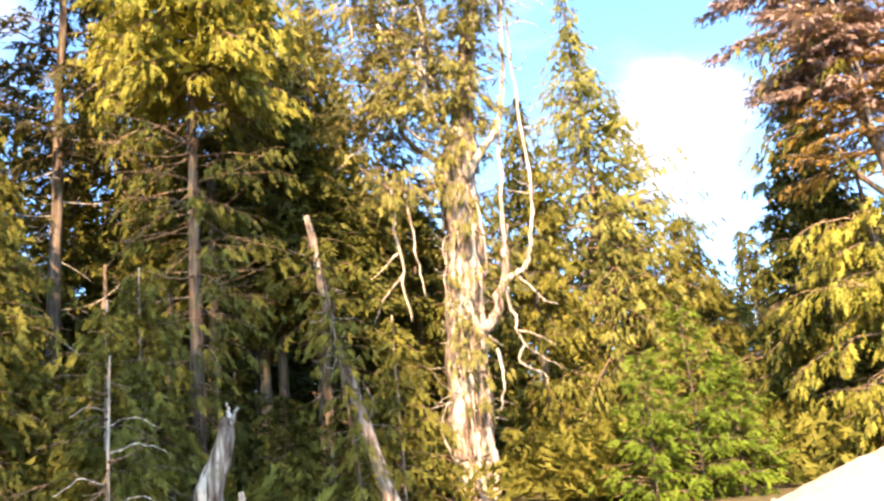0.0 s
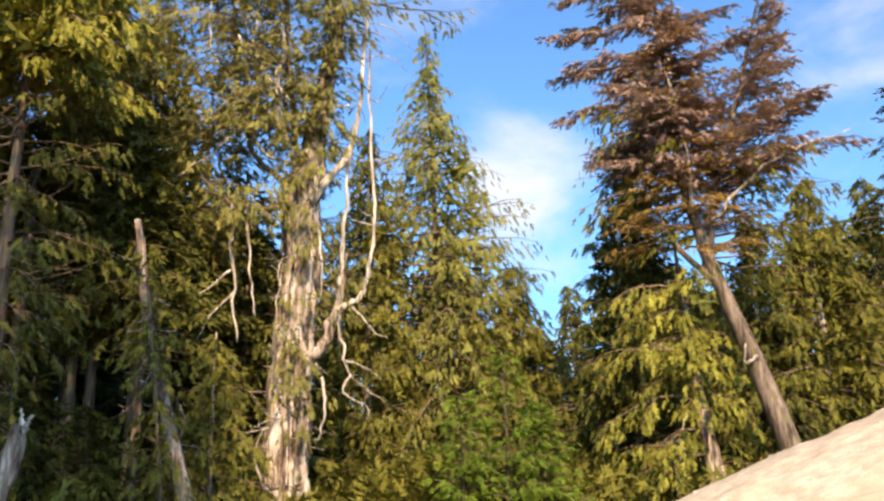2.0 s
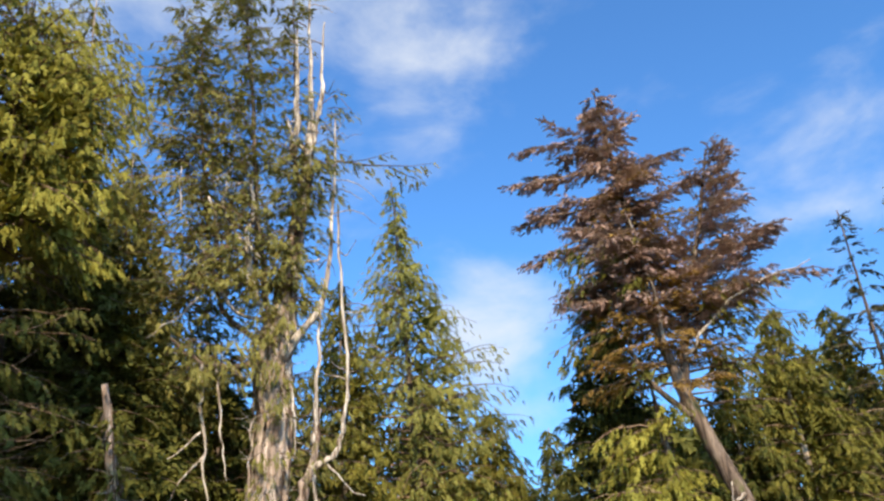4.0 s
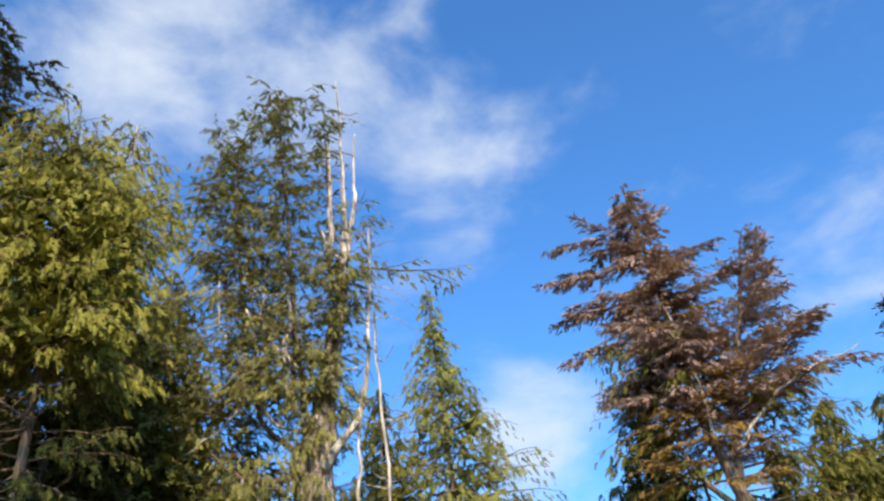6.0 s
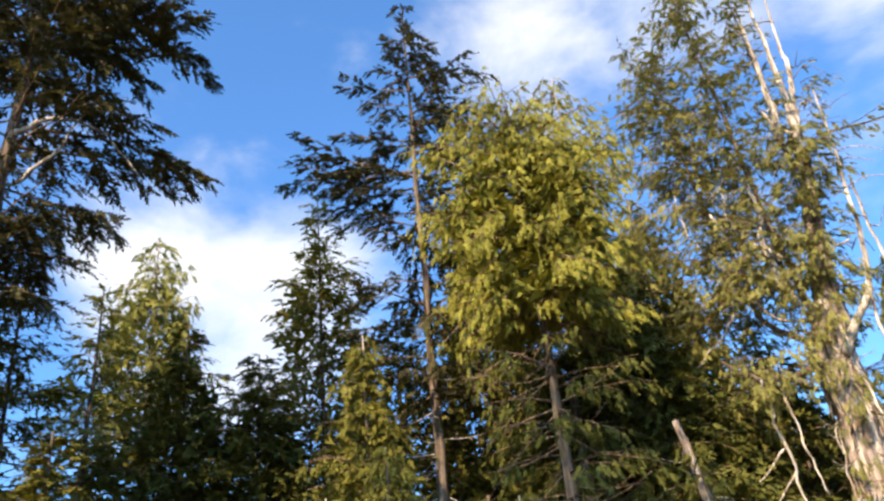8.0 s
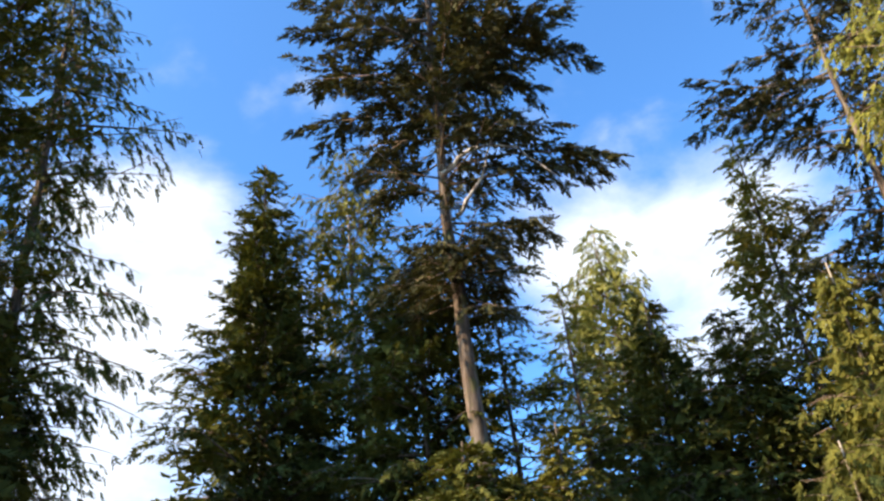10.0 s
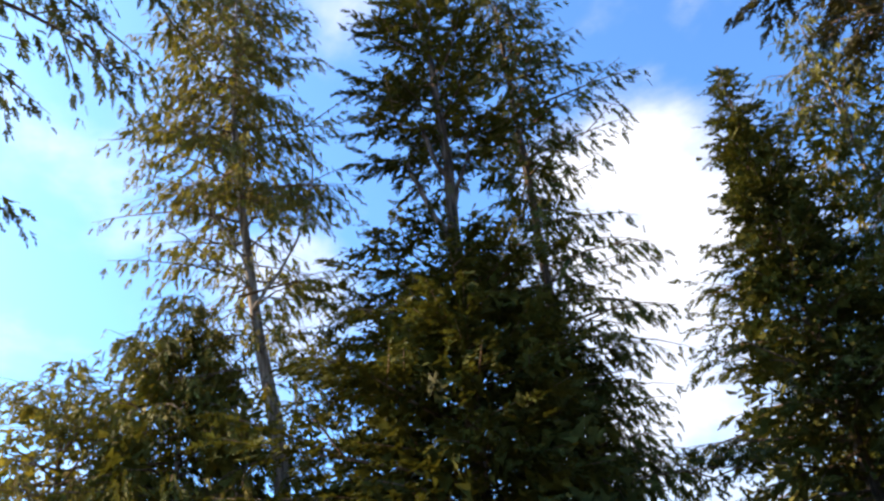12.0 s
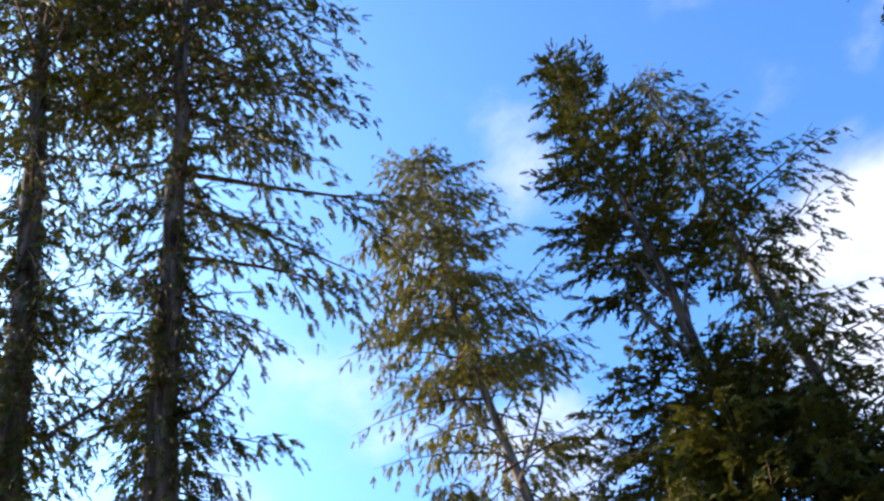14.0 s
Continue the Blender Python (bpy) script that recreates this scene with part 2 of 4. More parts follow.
def unit(a):
    return a / (np.linalg.norm(a, axis=-1, keepdims=True) + 1e-9)


def sprays(rng, kind, at, axis, normal, size):
    """Places a spray at each point, along its axis, in the plane across its normal."""
    n = len(at)
    a = unit(axis)
    b = unit(np.cross(normal, a))
    c = np.cross(a, b)
    s = SPRAYS[kind][rng.integers(0, len(SPRAYS[kind]), n)]
    flip = rng.choice([-1.0, 1.0], n)[:, None, None]
    v = at[:, None, :] + size[:, None, None] * (s[:, :, 0:1] * a[:, None, :] + flip * s[:, :, 1:2] * b[:, None, :] + s[:, :, 2:3] * c[:, None, :])
    v = v.reshape(-1, 3)
    return v, np.arange(len(v)).reshape(-1, 3)


LUSH = 0.76
FINE = {"cedar": (1.02, 0.95), "needle": (1.08, 1.0), "broad": (0.9, 1.1)}


def branch(rng, kind, start, heading, length, rise, bend, density, size, width, hang, bare=0.2):
    """One twig that bends, with a flat, drooping fan of sprays. Returns its path, the twig and the foliage."""
    h = radians(heading)
    out = np.array([math.sin(h), math.cos(h), 0.0])
    side = np.array([out[1], -out[0], 0.0])
    n = 6
    ang = radians(rise) + radians(bend) * np.linspace(0, 1, n) ** 1.2
    step = length / (n - 1)
    sway = rng.normal(0, 0.10)
    path = [np.asarray(start, dtype=float)]
    for k in range(n - 1):
        d = out * math.cos(ang[k]) + np.array([0, 0, math.sin(ang[k])]) + side * sway * (k / n) + rng.normal(0, 0.05, 3)
        path.append(path[-1] + d * step)
    path = np.array(path)
    rad = np.linspace(max(0.012, 0.015 * length), 0.006, n)
    twig = tube(path[[0, 2, 4, 5]], rad[[0, 2, 4, 5]], 3)
    count = max(5, int(LUSH * FINE[kind][1] * density * (0.5 * length + length * length * 0.8 * width)))
    u = bare + (1 - bare) * ((np.arange(count) + rng.uniform(0, 1, count)) / count) ** 0.8
    x = u * (n - 1)
    i = np.minimum(x.astype(int), n - 2)
    f = (x - i)[:, None]
    p = path[i] * (1 - f) + path[i + 1] * f
    fwd = unit(path[i + 1] - path[i])
    shape = np.clip(1.3 - u, 0.05, 1.0) * np.clip((u - bare * 0.6) * 4, 0.25, 1)
    # sprays sit end to end on side twigs that slant forward, with gaps between the twigs
    twigs = max(3, int(length * {"cedar": 3.2, "needle": 4.2, "broad": 3.0}[kind]))
    slot = (np.round(u * twigs) + rng.normal(0, 0.16, count)) / twigs
    p = p + fwd * ((slot - u) * length)[:, None]
    sgn = rng.choice([-1.0, 1.0], count)
    kink = np.interp(np.round(u * twigs), np.arange(twigs + 1), rng.uniform(0.6, 1.25, twigs + 1))
    sz = size * FINE[kind][0] * rng.uniform(0.7, 1.25, count) * np.clip(1.25 - 0.5 * u, 0.7, 1.1)
    edge = width * length * 0.5 * shape * kink
    lat = sgn * rng.uniform(0, 1, count) ** 0.8 * np.maximum(edge - 0.45 * sz, 0.04)
    p = p + side * lat[:, None] + fwd * (np.abs(lat) * 0.6)[:, None]
    p[:, 2] -= np.abs(lat) * (0.12 + 0.55 * hang) + rng.uniform(0, 1, count) ** 2 * hang * 0.45 * np.sqrt(length)
    p += rng.normal(0, 0.02, (count, 3))
    spread = rng.normal(0, 0.15, (count, 3))
    fall = (0.08 + 0.6 * hang) if kind == "needle" else (0.18 + 1.0 * hang)
    axis = fwd * (0.8 - 0.5 * hang) + side * (sgn * (0.62 - 0.3 * hang) * np.clip(1.35 - u, 0.25, 1))[:, None] + np.array([0, 0, -1.0]) * fall + spread
    flat = np.array([0, 0, 1.0]) + rng.normal(0, 0.38, (count, 3))
    round_ = rng.normal(0, 1, (count, 3)) * np.array([1, 1, 0.3])
    normal = flat * (1 - hang) + round_ * hang
    return path, twig, sprays(rng, kind, p, axis, normal, sz)


def bough(rng, kind, start, heading, length, rise, bend, density, size, width, hang, bare=0.2):
    """A branch; a long one is narrower and forks into side branches. Returns its twigs and its foliage."""
    if length < 1.3:
        return branch(rng, kind, start, heading, length, rise, bend, density, size, width, hang, bare)[1:]
    density *= 0.58
    path, twig, fan = branch(rng, kind, start, heading, length, rise, bend, density, size, width * 0.68, hang, bare)
    twigs, fans = [twig], [fan]
    for side in (-1, 1):
        k = int(rng.integers(1, 4))
        lift = rise + bend * (k / 5) ** 1.2 + rng.normal(0, 9)
        _, twig, fan = branch(rng, kind, path[k], heading + side * rng.uniform(22, 52), length * rng.uniform(0.34, 0.56), lift, bend * 0.8, density, size, width * 0.9, hang, 0.12)
        twigs.append(twig)
        fans.append(fan)
    return join(twigs), join(fans)


def trunk_path(stem, n, rng, wob=0.05):
    """The centre line of a stem, in the tree's own axes: control points (right, away, height)."""
    p = smooth_path(stem, n)
    w = rng.normal(0, wob, (n, 2))
    w = (w + np.roll(w, 1, 0) + np.roll(w, -1, 0)) / 2
    w[0] = 0
    p[:, :2] += w
    return p


def axes(az):
    """Right and away, seen from the clearing at a bearing."""
    a = radians(az)
    return np.array([math.cos(a), -math.sin(a), 0.0]), np.array([math.sin(a), math.cos(a), 0.0])


class Tree:
    """A tree at a bearing and distance. Places in it are (right, away, height) in metres from its foot."""

    def __init__(self, name, az, d, label, category, seed, group=""):
        self.az, self.d, self.rng = az, d, np.random.default_rng(seed)
        self.root = new(name)
        self.root.location = bearing(az, d, GROUND_Z)
        tagged(self.root, label, category, group)
        self.right, self.away = axes(az)
        self.twigs, self.leaves = [], []
        self.path = None

    def world(self, pts):
        p = np.atleast_2d(np.asarray(pts, dtype=float))
        return p[:, :1] * self.right + p[:, 1:2] * self.away + np.array([0, 0, 1.0]) * p[:, 2:3]

    def stem(self, pts, r0, r1, mat, sides=12, rings=26, flute=0.10, flare=0.35, name="trunk", label="", main=True, knobs=0.03, wob=0.0):
        path = self.world(trunk_path(pts, rings, self.rng, max(wob, 0.09 * r0)))
        s = np.linspace(0, 1, rings)
        rad = r0 + (r1 - r0) * s ** 0.85
        if flare:
            rad = rad * (1 + flare * np.exp(-s * 14))
        v, q = tube(path, rad, sides, self.rng, flute, knobs)
        part(mesh_object(name, v, q, [mat], smooth=True), self.root, label)
        if main:
            self.path = path

    def limb(self, pts, r0, r1, mat=None, label="bare bleached dead limb", sides=7, name="limb"):
        n = 4 * len(pts)
        path = self.world(smooth_path(pts, n))
        kink = self.rng.normal(0, min(0.045, 0.012 * np.linalg.norm(path[-1] - path[0])), (n, 3))
        kink = (kink + np.roll(kink, 1, 0)) / 1.6
        path[1:-1] += kink[1:-1]
        path[1:] += self.rng.normal(0, 0.16 * r0 + 0.006, (n - 1, 3))
        v, q = tube(path, np.linspace(r0, r1, n), sides, self.rng, 0.12, 0.13)
        part(mesh_object(name, v, q, [mat or DEADWOOD], smooth=True), self.root, label)

    def dead_twigs(self, count, z0, z1, reach, heading=None, mat=None, side=75):
        """Bare lower branches: thin, curved, forked, drooping then turning up."""
        got = []
        rng = self.rng
        for _ in range(count):
            z = rng.uniform(z0, z1)
            h = radians((rng.uniform(0, 360) if heading is None else heading + rng.normal(0, side)) + self.az)
            out = np.array([math.sin(h), math.cos(h), 0.0])
            across = np.array([out[1], -out[0], 0.0])
            L = reach * rng.uniform(0.45, 1.15)
            dip, lift = rng.uniform(-0.2, 0.9), rng.uniform(-0.2, 0.6)
            s = np.linspace(0, 1, 7)
            path = self.at_height(z) + out * (s * L)[:, None] + across * (rng.normal(0, 0.2) * s * s * L)[:, None] + np.array([0, 0, 1.0]) * (L * (-dip * s + lift * s ** 3))[:, None]
            r = 0.011 + 0.007 * L
            got.append(tube(path, np.linspace(r, 0.006, 7), 4))
            for k in (2, 3, 4, 5):
                if rng.uniform() < 0.7:
                    l2 = L * rng.uniform(0.12, 0.35)
                    end = path[k] + unit(out * 0.7 + across * rng.choice([-0.8, 0.8]) + rng.normal(0, 0.25, 3)) * l2
                    got.append(tube(np.array([path[k], (path[k] + end) / 2 + [0, 0, -0.06 * l2], end]), [r * 0.5, r * 0.4, 0.005], 3))
        v, q = join(got)
        tagged(part(mesh_object("twig_tangle", v, q, [mat or DEADWOOD]), self.root, "thin bare dead lower branches"), kind="stuff")

    def at_height(self, z):
        p = self.path
        return np.array([np.interp(z, p[:, 2], p[:, 0]), np.interp(z, p[:, 2], p[:, 1]), z])

    def crown(self, z0, z1, profile, boughs, kind, density, size, width=0.55, hang=0.5, rise=(15, -10), bend=-25, sparse=0.0, bare=0.2, lop=None):
        """Boughs all round the stem between two heights; profile: (share of the way up, reach in metres)."""
        ps, pl = zip(*profile)
        turn = self.rng.uniform(0, 360)
        for i in range(boughs):
            s = (i + self.rng.uniform(0, 1)) / boughs
            if self.rng.uniform() < sparse:
                continue
            z = z0 + (z1 - z0) * s
            turn += 137.5 + self.rng.normal(0, 22)
            reach = np.interp(s, ps, pl) * self.rng.uniform(0.7, 1.18)
            if lop:
                reach *= 1 + lop[1] * math.cos(radians(turn - lop[0]))
            if reach < 0.15:
                continue
            r = rise[1] + (rise[0] - rise[1]) * s + self.rng.normal(0, 7)
            t, f = bough(self.rng, kind, self.at_height(z), turn + self.az, reach, r, bend + self.rng.normal(0, 6), density, size, width, hang, bare)
            self.twigs.append(t)
            self.leaves.append(f)

    def inner(self, z0, z1, count, reach, kind, density, size, hang=0.5):
        """Short twigs close round the stem, which hide it inside the crown."""
        for i in range(count):
            s = (i + self.rng.uniform()) / count
            t, f = bough(self.rng, kind, self.at_height(z0 + (z1 - z0) * s), self.rng.uniform(0, 360), reach * (1.1 - 0.75 * s) * self.rng.uniform(0.6, 1.2), self.rng.uniform(0, 35), -35, density, size, 0.6, hang, 0.0)
            self.twigs.append(t)
            self.leaves.append(f)

    def core(self, z0, z1, profile, count, share=0.58, size=0.8):
        """The thick of the crown: shaded older sprays within the outer boughs."""
        ps, pl = zip(*profile)
        rng, size = self.rng, min(size, 0.2 * max(pl))
        q = rng.uniform(0, 1, count)
        r = np.interp(q, ps, pl) * share * np.sqrt(rng.uniform(0, 1, count))
        a = rng.uniform(0, 2 * np.pi, count)
        out = np.stack([np.sin(a), np.cos(a), np.zeros(count)], 1)
        at = np.array([self.at_height(z0 + (z1 - z0) * k) for k in q]) + out * r[:, None]
        axis = out * 0.8 + np.array([0, 0, -0.25]) + rng.normal(0, 0.35, (count, 3))
        self.leaves.append(sprays(rng, "core", at, axis, rng.normal(0, 1, (count, 3)) * np.array([1, 1, 0.5]), size * rng.uniform(0.6, 1.2, count) * np.clip(r + 0.35, 0.4, 1)))

    def spray_bough(self, start, heading, length, rise, bend, kind, density, size, width=0.5, hang=0.5, bare=0.3):
        """One bough of its own; heading: 0 away, 90 right, 180 towards the clearing, -90 left."""
        t, f = bough(self.rng, kind, self.world([start])[0], heading + self.az, length, rise, bend, density, size, width, hang, bare)
        self.twigs.append(t)
        self.leaves.append(f)

    def finish(self, leaf, label="", name="crown"):
        """Joins the boughs grown so far into one crown."""
        if not self.leaves:
            return
        tv, tq = join(self.twigs)
        lv, lq = join(self.leaves)
        part(mesh_object(name, np.vstack([tv, lv]), tq, [TWIG, leaf], lq + len(tv)), self.root, label)
        self.twigs, self.leaves = [], []


GROUND_Z = 0.0


# ---- ground ----
def ground_material():
    m, nt, b = material("forest_floor", 0.95)
    fine, wide = noise_node(nt, 6.0, 8.0), noise_node(nt, 0.12, 4.0)
    c = ramp_node(nt, fine, [(0.3, (0.045, 0.034, 0.02)), (0.55, (0.12, 0.09, 0.05)), (0.75, (0.20, 0.16, 0.09))])
    c = mix_rgb(nt, ramp_node(nt, wide, [(0.45, (0, 0, 0)), (0.62, (0.7, 0.7, 0.7))]), c, (0.06, 0.07, 0.02))
    nt.links.new(c, b.inputs["Base Color"])
    bump = nt.nodes.new("ShaderNodeBump")
    bump.inputs["Strength"].default_value = 0.7
    nt.links.new(fine, bump.inputs["Height"])
    nt.links.new(bump.outputs[0], b.inputs["Normal"])
    return m


def dirt_material():
    m, nt, b = material("sandy_dirt", 0.95)
    fine, mid, wide = noise_node(nt, 40.0, 8.0, None, 0.7), noise_node(nt, 5.0, 6.0), noise_node(nt, 0.9, 4.0)
    c = ramp_node(nt, mid, [(0.3, (0.38, 0.30, 0.235)), (0.6, (0.53, 0.45, 0.375)), (0.8, (0.62, 0.55, 0.475))])
    c = mix_rgb(nt, ramp_node(nt, fine, [(0.34, (0.6, 0.6, 0.6)), (0.48, (0, 0, 0))]), c, (0.27, 0.20, 0.14))
    c = mix_rgb(nt, ramp_node(nt, wide, [(0.5, (0, 0, 0)), (0.7, (0.5, 0.5, 0.5))]), c, (0.45, 0.36, 0.25))
    nt.links.new(c, b.inputs["Base Color"])
    bump = nt.nodes.new("ShaderNodeBump")
    bump.inputs["Strength"].default_value, bump.inputs["Distance"].default_value = 0.6, 0.04
    nt.links.new(mix_rgb(nt, 0.5, fine, mid), bump.inputs["Height"])
    nt.links.new(bump.outputs[0], b.inputs["Normal"])
    return m


GROUND, DIRT = ground_material(), dirt_material()


def build_ground():
    r = np.r_[0.0, np.geomspace(2, 2500, 70)]
    th = np.linspace(0, 2 * np.pi, 96, endpoint=False)
    v = [(rr * math.sin(a), rr * math.cos(a), 0.12 * noise.noise(Vector((rr * math.sin(a) * 0.3, rr * math.cos(a) * 0.3, 0))) - 0.12 if 2 < rr < 200 else -0.1) for rr in r for a in th]
    q = [(i * 96 + j, i * 96 + (j + 1) % 96, (i + 1) * 96 + (j + 1) % 96, (i + 1) * 96 + j) for i in range(len(r) - 1) for j in range(96)]
    ob = mesh_object("ground", v, q, [GROUND], smooth=True)
    tagged(ob, "brown forest floor of needles, twigs and moss", "ground", kind="structure")


BANK = bearing(46, 14.5)


def bank_height(x, y):
    p = Vector((x + BANK.x, y + BANK.y, 0))
    return 3.13 - 0.42 * math.sqrt(x * x + y * y + 0.35) + 0.10 * noise.noise(p * 0.5) + 0.045 * noise.noise(p * 2.3) + 0.026 * noise.noise(p * 7)


def build_bank():
    """A heap of bare sandy dirt with a long even slope."""
    c = BANK
    rings, seg = 84, 190
    v, q = [], []
    for i in range(rings + 1):
        rho = 8.6 * i / rings
        for j in range(seg):
            a = 2 * math.pi * j / seg
            x, y = rho * math.sin(a), rho * math.cos(a)
            v.append((x + c.x, y + c.y, bank_height(x, y)))
            if i:
                q.append(((i - 1) * seg + j, i * seg + j, i * seg + (j + 1) % seg, (i - 1) * seg + (j + 1) % seg))
    ob = mesh_object("dirt_bank", v, q, [DIRT], smooth=True)
    tagged(ob, "smooth pale tan heap of dry sandy dirt", "dirt bank", kind="structure")


def build_clods():
    """Small lumps of earth and stones, too many to count."""
    rng = np.random.default_rng(4)
    got = []
    for _ in range(420):
        a, rho, s = rng.uniform(0, 2 * np.pi), 7.5 * math.sqrt(rng.uniform(0.001, 1)), 0.012 + 0.05 * rng.uniform() ** 3
        x, y = rho * math.sin(a), rho * math.cos(a)
        base = np.array([BANK.x + x, BANK.y + y, bank_height(x, y) - 0.3 * s])
        path = base + np.array([[0, 0, 0], [0, 0, 0.6], [0, 0, 1.1]]) * s
        got.append(tube(path, np.array([0.9, 1.0, 0.45]) * s, 6, rng, 0.25, 0.2))
    v, q = join(got)
    tagged(mesh_object("clods", v, q, [DIRT]), "small dry clods and stones on a dirt heap", "clods", kind="stuff")


build_ground()
build_bank()
build_clods()


# ---- the broken-topped cedar ----
def old_cedar():
    t = Tree("old_cedar", 1.2, 23, "huge weathered cedar with bleached dead spires and ragged foliage", "tree", 21)
    t.stem([(-0.18, 0, -0.2), (-0.1, 0, 2.2), (0.03, 0, 5.1), (0.2, 0, 7.8), (0.32, 0, 10.4)], 0.57, 0.43, BARK_SNAG, 30, 60, 0.19, 0.3, label="thick fluted pale grey cedar trunk", knobs=0.045)
    # loose strips of bark that peel off the stem
    for k in range(26):
        a = t.rng.uniform(-1.45, 1.45)
        z, L = t.rng.uniform(0.4, 8.5), t.rng.uniform(0.8, 2.4)
        r = 0.60 - 0.024 * z
        x, y = r * math.sin(a), -r * math.cos(a)
        t.limb([(x, y, z), (x * 1.08, y * 1.08, z + L * 0.5), (x * 1.0 + t.rng.normal(0, 0.06), y, z + L)], 0.035, 0.012, BARK_SNAG if k % 3 else BARK_BROWN, "loose strip of peeling bark", 5, "bark_strip")
    t.stem([(0.3, 0, 9.8), (0.55, 0, 11.6), (0.92, -0.1, 13.6), (1.2, -0.2, 15.8)], 0.40, 0.15, BARK_SNAG, 18, 30, 0.2, 0, name="upper_trunk", main=False, knobs=0.12)
    # living leaders above the old break
    lead = dict(mat=BARK_BROWN, sides=8, rings=22, flare=0, main=False, name="leader", wob=0.05)
    t.stem([(0.1, 0, 9.5), (-0.3, 0.1, 13), (-0.6, 0, 18), (-0.9, 0, 23)], 0.11, 0.03, **lead)
    t.stem([(-0.1, 0, 9.4), (-1.5, 0.2, 11), (-2.0, 0.3, 15), (-2.3, 0.2, 20.5)], 0.09, 0.03, **lead)
    t.stem([(0.3, 0, 9.5), (0.8, -0.2, 13), (0.75, -0.2, 17), (0.7, -0.2, 22.0)], 0.08, 0.02, **lead)
    rng = t.rng
    dead = dict(mat=DEADWOOD, sides=9, rings=26, flare=0, main=False, name="spire", label="bleached dead spire", flute=0.22, knobs=0.16, wob=0.03)
    t.stem([(1.1, -0.25, 15.0), (1.25, -0.3, 17.0), (1.3, -0.3, 19.5), (1.21, -0.3, 23.4)], 0.15, 0.02, **dead)
    t.stem([(1.2, -0.3, 15.4), (1.6, -0.4, 17.6), (1.75, -0.4, 20.8)], 0.11, 0.02, **dead)
    t.stem([(0.75, -0.3, 15.6), (0.86, -0.4, 18), (0.83, -0.4, 20.8)], 0.13, 0.03, **dead)
    t.stem([(-0.3, -0.3, 10.5), (-0.65, -0.4, 12.2), (-0.45, -0.4, 13.6), (-0.6, -0.4, 14.6)], 0.11, 0.04, **dead)
    t.stem([(-1.2, -0.3, 10.8), (-1.6, -0.3, 11.6), (-1.5, -0.3, 12.8), (-1.75, -0.3, 14.0)], 0.11, 0.03, **dead)
    t.stem([(0.4, -0.4, 8.9), (1.0, -0.5, 9.7), (1.5, -0.5, 10.5), (1.72, -0.5, 12), (1.92, -0.5, 14.2), (2.05, -0.5, 16.8)], 0.15, 0.02, **dead)
    t.stem([(1.95, -0.8, 6.6), (2.15, -0.6, 8.4), (2.08, -0.4, 11), (2.0, -0.4, 13.6)], 0.055, 0.03, **dead)
    t.limb([(0.25, -0.4, 4.0), (0.75, -0.7, 4.9), (1.15, -0.75, 5.8), (1.3, -0.7, 7.4)], 0.19, 0.08, BARK_SNAG, "thick forked grey limb", 9)
    t.stem([(1.2, -0.72, 6.4), (1.3, -0.7, 8.0), (1.45, -0.6, 10.4)], 0.07, 0.03, **dead)
    for pts, a, b in (
            ([(1.15, -0.75, 5.8), (1.6, -0.8, 6.0), (2.0, -0.8, 6.7)], 0.11, 0.05),
            ([(-0.2, -0.2, 10.1), (-1.0, -0.4, 10.4), (-2.1, -0.5, 12.5), (-2.5, -0.5, 13.4), (-2.57, -0.5, 14.9)], 0.055, 0.022),
            ([(-1.6, -0.3, 11.2), (-2.4, -0.4, 10.2), (-3.3, -0.4, 9.5)], 0.05, 0.015),
            ([(1.2, -0.8, 5.6), (1.3, -0.9, 4.6), (1.6, -0.9, 3.9), (2.4, -0.9, 3.3)], 0.055, 0.012),
            ([(1.35, -0.9, 4.4), (1.9, -0.9, 4.2), (2.3, -0.9, 3.9)], 0.03, 0.01),
            ([(1.5, -0.9, 4.0), (1.3, -0.9, 3.6), (1.9, -0.9, 3.2), (2.0, -0.9, 2.9)], 0.03, 0.01),
            ([(1.5, -0.8, 5.9), (2.1, -0.8, 5.2), (2.5, -0.8, 5.0)], 0.03, 0.01),
            ([(0.75, -0.6, 4.0), (0.85, -0.7, 3.1), (0.7, -0.7, 2.4)], 0.05, 0.02),
            ([(-1.72, -0.4, 8.75), (-1.75, -0.42, 7.8), (-1.62, -0.4, 6.4), (-1.45, -0.4, 4.9)], 0.06, 0.02),
            ([(-1.35, -0.4, 8.7), (-1.3, -0.5, 7.9), (-1.15, -0.5, 6.7), (-1.0, -0.5, 5.6)], 0.045, 0.015),
            ([(-1.7, -0.4, 6.9), (-2.4, -0.4, 6.3), (-3.2, -0.4, 6.2)], 0.03, 0.008),
            ([(-1.6, -0.4, 6.3), (-2.2, -0.4, 5.6), (-2.5, -0.4, 5.0)], 0.03, 0.008),
            ([(-0.5, -0.6, 1.0), (-0.9, -0.8, 1.9), (-0.7, -0.8, 2.7)], 0.04, 0.015),
            ([(0.5, -0.5, 8.5), (0.7, -0.6, 7.5), (0.65, -0.6, 6.0)], 0.045, 0.015),
            ([(-0.3, -0.3, 12), (-1.2, -0.4, 13.2), (-1.3, -0.4, 14.5)], 0.06, 0.02),
            ([(1.3, -0.3, 15.6), (0.8, -0.4, 16.0), (0.5, -0.4, 16.8)], 0.07, 0.03),
            ([(1.9, -0.5, 14.6), (2.7, -0.5, 14.4), (3.4, -0.4, 13.8)], 0.02, 0.006),
            ([(1.9, -0.5, 13.4), (2.6, -0.5, 13.5), (3.2, -0.4, 13.1)], 0.02, 0.006)):
        t.limb(pts, a, b)
